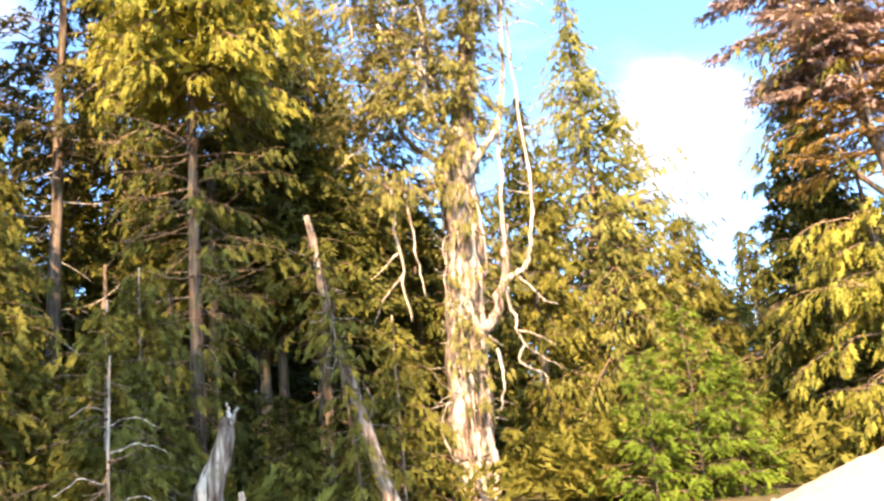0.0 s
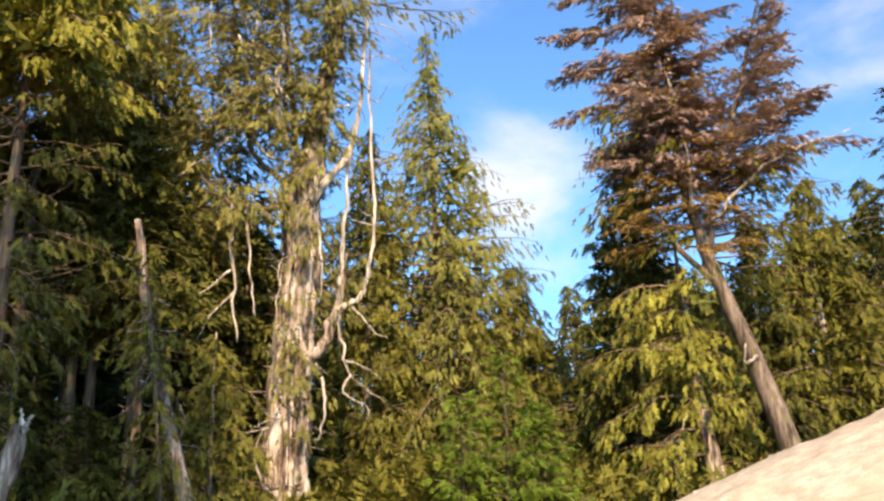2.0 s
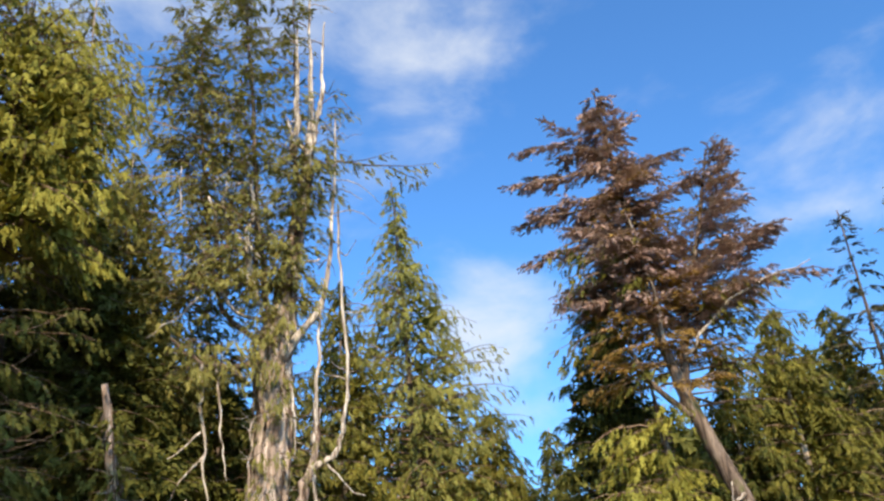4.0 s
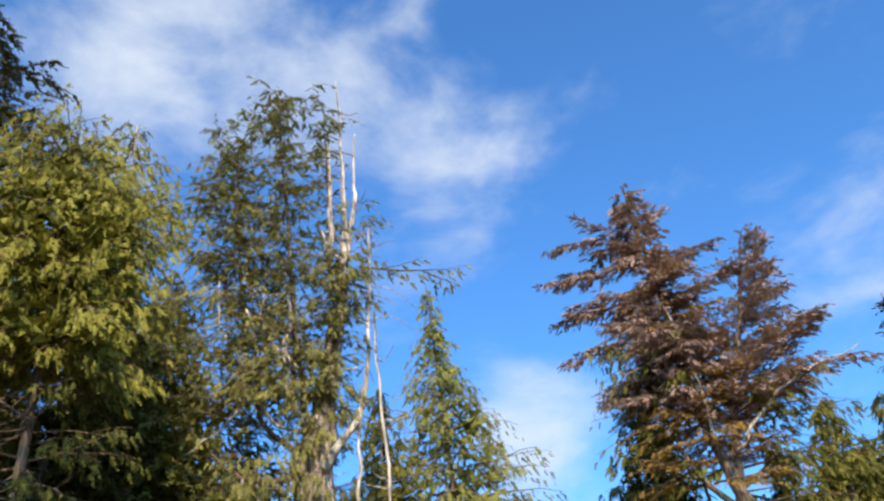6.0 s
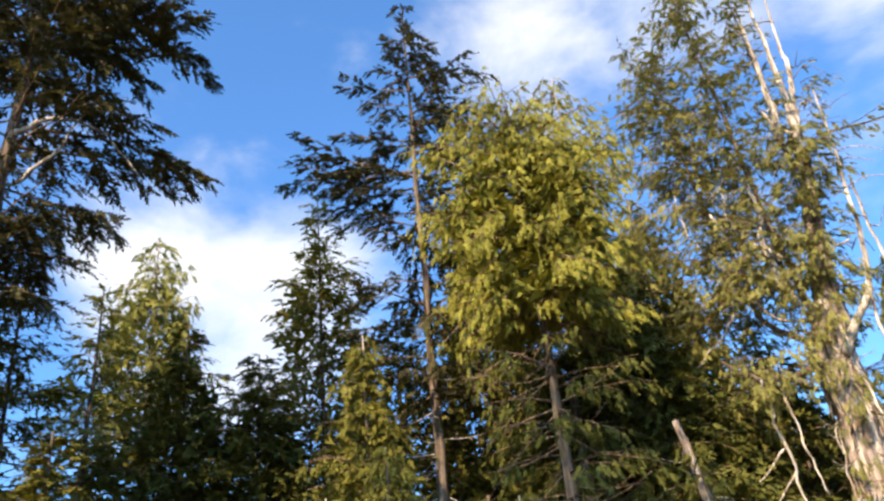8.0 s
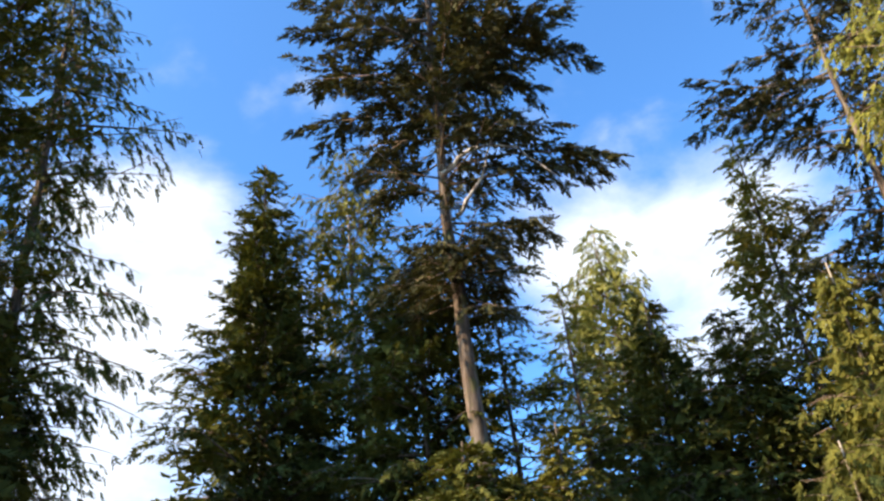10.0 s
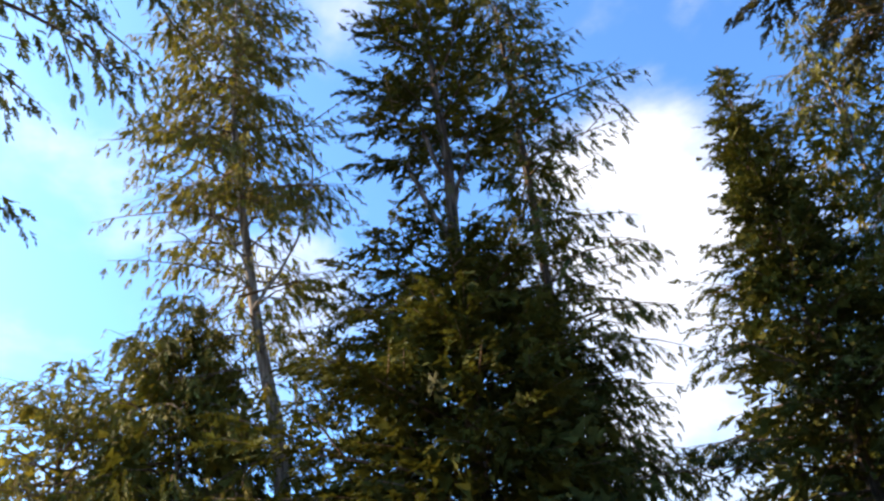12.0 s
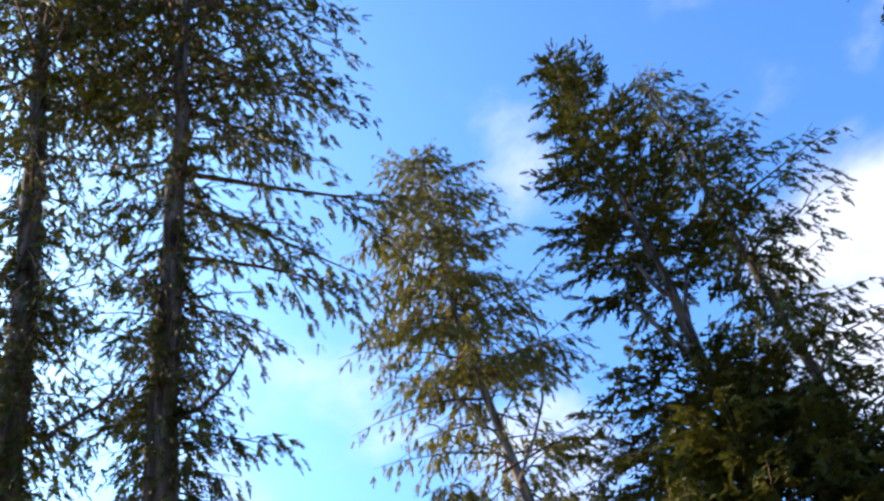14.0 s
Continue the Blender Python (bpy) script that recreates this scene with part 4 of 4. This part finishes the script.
# ---- the gap and the tall trees to the west ----
def pole_spruce():
    t = Tree("tall_spruce", -56.7, 18, "tall spruce with a long bare grey trunk and drooping dark boughs", "tree", 9)
    h = 30.0
    t.stem([(0.25, 0, -0.2), (0.1, 0, 8), (0.0, 0, 14), (0.25, 0, 22), (0.3, 0, h)], 0.26, 0.03, BARK_BROWN, 14, 36, 0.06, label="long straight grey-brown trunk")
    t.limb([(0.0, -0.1, 14.7), (0.9, -0.4, 15.2), (2.0, -0.5, 14.9), (2.9, -0.5, 13.9)], 0.075, 0.02)
    t.limb([(0.3, -0.2, 13.3), (1.0, -0.5, 14.2), (1.5, -0.6, 15.6)], 0.055, 0.02)
    for z, hd, L, r in ((16.8, -90, 4.0, 12), (17.4, 100, 4.4, 38), (18.8, -85, 3.6, 10), (14.4, 80, 4.2, 12), (15.8, 110, 3.4, 0), (19.0, 85, 4.8, 8), (18.0, 95, 3.2, -5), (15.0, 90, 4.6, 5), (17.6, -70, 3.0, 15), (14.2, -100, 2.2, 5), (13.2, 70, 3.0, 8)):
        t.spray_bough((0.1, 0, z), hd, L, r, -28, "needle", 34, 0.42, 0.55, 0.22, 0.1)
    t.crown(15.5, h, [(0, 3.0), (0.25, 4.0), (0.6, 2.8), (1, 0.3)], 74, "needle", 26, 0.42, 0.5, 0.2, (15, -4), -18, 0.1, 0.06)
    t.crown(11.0, 12.6, [(0, 1.8), (1, 1.5)], 30, "needle", 26, 0.34, 0.6, 0.15, (5, -5), -22, 0.0, 0.02)
    t.crown(10.5, 15.5, [(0, 2.0), (1, 2.4)], 24, "needle", 14, 0.36, 0.5, 0.2, (5, -5), -22)
    t.finish(LEAF_SPRUCE, "drooping dark blue-green boughs")


pole_spruce()
hemlock(-71.5, 24, 37.4, "dense dark pointed fir", 71, LEAF_DARK, 4.0, 0.03, 200, 15, 0.42, 0.26, (0, 0), name="fir", bare=0.06,
        profile=[(0, 5.2), (0.42, 3.9), (0.6, 2.5), (0.72, 1.6), (0.9, 0.85), (1.0, 0.1)], rise=(35, -5), bend=-18)
cedar(-64.8, 26, 38.3, "open-crowned cedar behind a dark fir", 72, LEAF_CEDAR, 2.4, 0.2, 120, 9, 0.42, 0.2, profile=[(0, 3.0), (0.5, 2.6), (0.8, 2.2), (0.95, 1.2), (1, 0.3)])
hemlock(-60.0, 20.5, 30.5, "low dark hemlock under a tall spruce", 73, LEAF_DARK, 3.2, 0.1, 130, 14, 0.42, 0.22, profile=[(0, 3.0), (0.6, 2.7), (0.85, 2.1), (1, 0.9)])
hemlock(-54.0, 21.5, 28.5, "open hemlock beside a tall spruce", 174, LEAF_CEDAR, 3.0, 0.1, 90, 8, 0.40, 0.16, core=0.0)
hemlock(-57.6, 15.2, 18.0, "low shaded hemlock with dark green tips", 74, LEAF_DARK, 2.6, 0.1, 110, 17, 0.42, 0.16)
hemlock(-51.0, 16.5, 18.5, "low shaded hemlock with brown-green tips", 175, LEAF_CEDAR, 2.0, 0.1, 70, 15, 0.42, 0.12)
cedar(-45.5, 29, 31.0, "sunlit pale green cedar beyond the gap", 75, LEAF_SPIRE, 3.2, 0.1, 130, 9, 0.42, 0.2, profile=[(0, 3.6), (0.5, 3.2), (0.8, 2.2), (1, 0.5)])
hemlock(-49.0, 25, 27.5, "dark hemlock in the middle of the wood", 76, LEAF_SPIRE, 3.4, 0.1, 100, 9, 0.40, 0.2, core=1.0, group="middle of the wood")
hemlock(-43.0, 25, 25.5, "dark hemlock in the middle of the wood", 77, LEAF_DARK, 3.8, 0.1, 115, 9, 0.44, 0.2, group="middle of the wood")
hemlock(-38.0, 24, 23.5, "dark hemlock in the middle of the wood", 78, LEAF_DARK, 3.4, 0.1, 120, 9, 0.44, 0.2, group="middle of the wood")

# the dark pair
def forked_hemlock():
    t = Tree("hemlock", -95.0, 19, "tall dark hemlock with a bare stretch of forked trunk", "tree", 81)
    t.stem([(-0.35, 0, -0.2), (-0.2, 0, 6), (0.0, 0, 12), (0.1, 0, 17), (0.0, 0, 22), (0.1, 0, 26.8)], 0.32, 0.03, BARK_BROWN, 14, 36, 0.08, label="reddish brown trunk")
    t.limb([(0.0, -0.1, 12.8), (-0.55, -0.3, 13.8), (-1.0, -0.3, 15.4)], 0.11, 0.05, BARK_BROWN, "forked brown limb")
    t.limb([(0.05, -0.1, 13.6), (0.55, -0.3, 15.0), (1.0, -0.3, 16.6)], 0.07, 0.03, BARK_BROWN, "forked brown limb")
    t.limb([(0.1, -0.1, 14.6), (-0.3, -0.4, 15.6), (-0.5, -0.4, 16.5)], 0.08, 0.04, BARK_BROWN, "forked brown limb")
    # upper tiers, turned up at the tips
    t.crown(14.8, 26.7, [(0, 1.9), (0.12, 2.7), (0.35, 2.6), (0.6, 1.8), (0.85, 1.3), (1, 0.3)], 74, "needle", 30, 0.36, 0.42, 0.06, (25, -4), 12, 0.0, 0.06)
    t.inner(15.8, 26.3, 64, 1.3, "needle", 16, 0.36, 0.1)
    for z, hd, L in ((16.6, -92, 3.0), (15.6, -75, 2.6), (17.6, -105, 2.6), (20.5, -90, 1.9), (22.8, 85, 1.7), (24.4, -80, 1.5), (26.0, -95, 1.2)):
        t.spray_bough((0.05, 0, z), hd, L, -2, 16, "needle", 26, 0.37, 0.4, 0.06, 0.15)
    t.finish(LEAF_DARK, "dark tiers of upturned boughs")
    # the dense lower cone
    t.crown(0.8, 12.5, [(0, 5.2), (0.5, 4.4), (0.75, 3.6), (0.92, 2.5), (1, 1.2)], 150, "needle", 17, 0.46, 0.6, 0.15, (20, -6), -8, 0.0, 0.03, (-90, 0.22))
    t.core(0.8, 11.2, [(0, 5.0), (0.5, 4.2), (0.75, 3.4), (0.92, 2.3), (1, 1.0)], 1300, 0.7)
    t.finish(LEAF_DARK, "dense black-green lower boughs", "bough")


forked_hemlock()
t = cedar(-88.6, 21, 49.0, "tall dark cedar with hanging sprays", 82, LEAF_DARK, 3.0, 0.04, 190, 10, 0.40, 0.28, (0.2, 0), 0.6, BARK_BROWN, bare=0.06, core=2.5,
          profile=[(0, 3.0), (0.3, 2.8), (0.6, 2.2), (0.8, 1.9), (0.93, 1.5), (1.0, 0.3)], lop=(90, 0.26))
for z, hd, L in ((18.2, 90, 4.2), (19.6, 80, 3.4), (16.4, 95, 3.4), (20.4, 100, 2.6)):
    t.spray_bough((0.1, 0, z), hd, L, 14, -18, "cedar", 12, 0.42, 0.45, 0.6, 0.3)
t.crown(1.0, 10.5, [(0, 2.4), (0.6, 2.5), (1, 2.3)], 70, "cedar", 13, 0.46, 0.6, 0.45, (0, -10), -30, 0.0, 0.05)
t.finish(LEAF_DARK, "long boughs with hanging sprays", "bough")
# the pale tree
def pale_hemlock():
    t = Tree("hemlock", -107.8, 21, "tall thin hemlock with pale sparse hanging foliage", "tree", 83)
    t.stem([(0, 0, -0.2), (-0.5, 0, 8.0), (-1.1, 0, 12.3), (-1.6, 0, 17.4), (-1.7, 0, 22), (-1.55, 0, 26.8)], 0.27, 0.02, BARK_GREY, 12, 30, 0.06)
    t.crown(15.5, 26.7, [(0, 3.0), (0.3, 2.9), (0.6, 2.5), (0.85, 1.9), (1, 0.5)], 115, "cedar", 22, 0.40, 0.5, 0.6, (25, 5), -32, 0.0, 0.1)
    t.crown(7.0, 15.5, [(0, 2.2), (1, 2.8)], 44, "cedar", 15, 0.40, 0.45, 0.65, (12, -5), -34, 0.0, 0.25)
    for z, h, L in ((17.4, -95, 4.0), (15.0, -85, 4.2), (13.2, -100, 3.4), (12.6, 88, 3.8), (15.8, 90, 3.4), (18.4, 85, 3.6)):
        t.spray_bough((-1.5, -0.2, z), h, L, 18, -34, "cedar", 16, 0.34, 0.35, 0.7, 0.2)
    t.limb([(-1.1, -0.2, 12.2), (-0.2, -0.3, 13.6), (0.5, -0.3, 15.6), (0.75, -0.3, 18.3)], 0.05, 0.015, BARK_GREY, "bare upturned limb")
    t.limb([(-1.2, -0.2, 12.8), (-2.4, -0.3, 14.0), (-3.6, -0.3, 15.0)], 0.045, 0.015, BARK_GREY, "bare dark limb")
    t.limb([(-1.3, -0.2, 13.5), (-2.1, -0.3, 15.0), (-2.4, -0.3, 16.2)], 0.04, 0.012, BARK_GREY, "bare dark limb")
    t.dead_twigs(12, 8, 16, 2.0, mat=TWIG)
    t.finish(LEAF_PALE, "sparse pale green hanging foliage")


pale_hemlock()
cedar(-115.8, 22, 28.0, "low round dark cedar", 84, LEAF_CEDAR, 4.2, 0.1, 140, 15, 0.40, 0.2, profile=[(0, 4.4), (0.5, 3.8), (0.8, 2.3), (1, 0.4)])
hemlock(-123.0, 25, 23.5, "pale green hemlock with fine hanging twigs", 85, LEAF_PALE, 4.6, 0.1, 120, 9, 0.42, 0.22, hang=0.45, core=3.0, profile=[(0, 6.0), (0.5, 5.0), (0.8, 2.8), (1, 0.4)])
# the near pair
def near_hemlock(az, d, lean, seed, wide, right=()):
    t = Tree("hemlock", az, d, "near dark hemlock with a thick shaggy trunk", "tree", seed, "near hemlocks")
    h = 27.5
    t.stem([(0, 0, -0.2), (lean * 0.1, 0, 8), (lean * 0.5, 0, 16), (lean, 0, 24), (lean, 0, h)], 0.33, 0.04, BARK_BROWN, 16, 40, 0.08)
    t.inner(5.5, 19.0, 110, 1.1, "cedar", 16, 0.26, 0.5)
    t.inner(4.5, 14.0, 150, 0.62, "cedar", 30, 0.26, 0.5)
    # upper crown, mostly unseen, made broad and dense to shade the wood opposite
    t.crown(18.5, h - 0.3, [(0, 3.5), (0.4, wide), (0.7, wide * 0.85), (0.9, wide * 0.5), (1, 0.4)], 66, "cedar", 14, 0.40, 0.55, 0.42, (15, 0), -20, 0.0, 0.05)
    t.crown(12.0, 18.5, [(0, 1.5), (0.4, 2.1), (1, 3.0)], 36, "cedar", 22, 0.30, 0.45, 0.42, (12, 0), -18, 0.0, 0.08)
    t.crown(5.5, 12.0, [(0, 1.0), (0.6, 1.3), (1, 2.0)], 80, "cedar", 20, 0.27, 0.5, 0.5, (5, -5), -26, 0.0, 0.0)
    for z, hd, L, r in right:
        t.spray_bough((lean * 0.4, 0, z), hd, L, r, -20, "cedar", 30, 0.31, 0.42, 0.42, 0.12)
    t.limb([(0.15, -0.2, 9.2), (0.76, -0.3, 9.65), (1.05, -0.3, 10.1), (1.31, -0.3, 10.7)], 0.045, 0.014, BARK_BROWN, "bare upturned twig")
    t.finish(LEAF_DARK, "dark drooping foliage")


near_hemlock(-137.0, 11.5, 0.0, 86, 4.3, ((19.0, 85, 4.6, -2), (17.6, 75, 4.0, 0), (15.4, 92, 5.2, -4), (14.6, 80, 4.6, -12), (13.0, 95, 4.0, -10), (9.2, 90, 2.0, -5), (18.2, 110, 3.6, 0)))
near_hemlock(-146.2, 12.0, -1.6, 87, 2.6)


# ---- deadwood among the trees ----
def broken_stump():
    t = Tree("broken_stump", -15.8, 14, "broken grey stump with a forked splintered top", "stump", 14)
    t.stem([(-0.42, 0, -0.1), (-0.22, 0, 0.9), (0.0, 0, 1.7), (0.18, 0, 2.35)], 0.33, 0.10, BARK_SNAG, 12, 18, 0.15, 0.5)
    t.limb([(0.2, 0, 2.2), (0.27, 0, 2.42), (0.34, 0, 2.5)], 0.05, 0.015, label="splintered tip", name="splinter")
    t.limb([(0.2, 0, 2.2), (0.17, 0, 2.45), (0.13, 0, 2.58)], 0.05, 0.012, label="splintered tip", name="splinter")
    t.limb([(0.25, -0.05, 0.1), (0.35, -0.1, 0.8), (0.33, -0.1, 1.15)], 0.11, 0.04, label="broken side stem", name="side_stem")


broken_stump()


def dead_pole(az, d, pts, r0, r1, mat, label, seed, name="dead_tree"):
    t = Tree(name, az, d, label, "dead tree", seed, "dead stems in the wood")
    t.stem(pts, r0, r1, mat, 10, 22, 0.08, 0.2)
    return t


p = dead_pole(-4.5, 20, [(0.1, 0, -0.2), (-0.55, 0, 2.0), (-1.15, 0, 4.2), (-1.52, 0, 6.2), (-1.66, 0, 7.4)], 0.20, 0.07, BARK_SNAG, "leaning pale dead trunk with peeling bark", 15)
p.dead_twigs(16, 2.0, 6.8, 1.0)
for z, side in ((2.4, 0.2), (3.6, -0.15), (4.9, 0.1), (5.9, -0.12)):
    x = float(np.interp(z, (0, 2.0, 4.2, 6.2, 7.4), (0.0, -0.55, -1.15, -1.52, -1.66)))
    p.limb([(x + side, -0.17, z), (x + side * 1.3, -0.24, z + 0.4), (x + side * 0.8 - 0.15, -0.2, z + 0.9)], 0.05, 0.012, BARK_BROWN, "loose strip of peeling bark", 5, "bark_strip")
cedar(-6.5, 19.3, 15.0, "thin young cedar growing past a dead trunk", 154, LEAF_CEDAR, 1.0, 0.1, 56, 15, 0.32, 0.05, (-0.8, 0), bark=BARK_BROWN, sparse=0.3, profile=[(0, 1.1), (0.6, 0.9), (1, 0.3)])
dead_pole(-15.8, 23, [(0, 0, -0.2), (0.0, 0, 5), (0.0, 0, 9.5)], 0.17, 0.10, BARK_BROWN, "straight dark dead trunk in the shade", 16)
dead_pole(-22.6, 23, [(0, 0, -0.2), (0.0, 0, 5), (0.0, 0, 7.0)], 0.11, 0.05, BARK_BROWN, "straight brown dead trunk in the shade", 17)
dead_pole(-19.0, 22, [(0, 0, -0.2), (0.1, 0, 3), (0.15, 0, 6.0)], 0.10, 0.05, BARK_BROWN, "thin brown dead trunk in the shade", 18)
p = dead_pole(-22.4, 13, [(0, 0, -0.2), (0.0, 0, 1.6), (0.02, 0, 3.3)], 0.04, 0.012, DEADWOOD, "thin pale dead sapling with bare twigs", 19)
for z, h, L in ((1.9, 1, 0.9), (2.3, 1, 0.7), (1.5, -1, 0.7), (2.5, -1, 0.5), (1.2, 1, 0.8)):
    p.limb([(0, 0, z), (0.5 * h * L, -0.2, z + 0.12 * L), (h * L, -0.3, z - 0.15 * L)], 0.014, 0.005, label="bare twig", name="twig", sides=5)

p.dead_twigs(9, 1.2, 3.0, 0.7, None, TWIG)


# ---- far wood that closes the distance ----
def far_wood():
    """The back of the wood: pointed crowns, too far and too many to tell apart."""
    rng = np.random.default_rng(99)
    twigs, leaves = [], []
    for i in range(150):
        az = rng.uniform(-130, 56)
        d = rng.uniform(35, 52)
        if -85 < az < -75 or 16.5 < az < 21.8:
            continue
        h = rng.uniform(8.5, 12.5)
        base = np.array(bearing(az, d))
        twigs.append(tube(np.array([base, base + [0, 0, h]]), [0.25, 0.03], 5))
        n = 105
        s = rng.uniform(0, 1, n) ** 1.2
        a = rng.uniform(0, 2 * np.pi, n)
        r = (0.3 + 2.6 * (1 - s)) * np.sqrt(rng.uniform(0.1, 1, n))
        out = np.stack([np.sin(a), np.cos(a), np.zeros(n)], 1)
        at = base + out * r[:, None] + np.array([0, 0, 1.0]) * (s * h)[:, None]
        axis = out + np.array([0, 0, -0.5]) + rng.normal(0, 0.3, (n, 3))
        leaves.append(sprays(rng, "needle", at, axis, np.array([0, 0, 1.0]) + rng.normal(0, 0.6, (n, 3)), rng.uniform(1.6, 2.6, n)))
    root = new("far_wood")
    tagged(root, "dark green wood of conifers closing the distance", "wood", kind="stuff")
    tv, tq = join(twigs)
    part(mesh_object("stems", tv, tq, [BARK_BROWN]), root)
    lv, lq = join(leaves)
    part(mesh_object("crowns", lv, [], [BARK_BROWN, LEAF_DARK], lq), root)


far_wood()


# ---- low growth on the forest floor ----
def undergrowth():
    """Ferns, small shrubs and cedar seedlings, too many to count."""
    rng = np.random.default_rng(7)
    got = []
    for _ in range(520):
        az = rng.uniform(-130, 50)
        d = rng.uniform(16.5, 40) if az < -5 or az > 22 else rng.uniform(20.5, 40)
        c = np.array(bearing(az, d))
        n = 12
        a = rng.uniform(0, 2 * np.pi, n)
        out = np.stack([np.sin(a), np.cos(a), rng.uniform(0.2, 1.3, n)], 1)
        high = rng.uniform(0.3, 1.5)
        at = c + out * np.array([0.35, 0.35, 0.0]) + np.stack([np.zeros(n), np.zeros(n), rng.uniform(0, high, n)], 1)
        got.append(sprays(rng, "cedar", at, out, np.array([0, 0, 1.0]) + rng.normal(0, 0.5, (n, 3)), rng.uniform(0.5, 1.0, n)))
    # a thicker strip along the edge of the wood
    for _ in range(150):
        c = np.array(bearing(rng.uniform(4.5, 23), rng.uniform(21.5, 27)))
        n = 16
        a = rng.uniform(0, 2 * np.pi, n)
        out = np.stack([np.sin(a), np.cos(a), rng.uniform(0.0, 1.3, n)], 1)
        at = c + out * np.array([0.4, 0.4, 0.0]) + np.stack([np.zeros(n), np.zeros(n), rng.uniform(0, rng.uniform(0.8, 1.9), n)], 1)
        got.append(sprays(rng, "cedar", at, out, np.array([0, 0, 1.0]) + rng.normal(0, 0.5, (n, 3)), rng.uniform(0.4, 0.8, n)))
    v, q = join(got)
    ob = mesh_object("undergrowth", v, [], [TWIG, LEAF_CEDAR], q)
    tagged(ob, "low olive-green ferns and seedlings on the forest floor", "undergrowth", kind="stuff")


undergrowth()
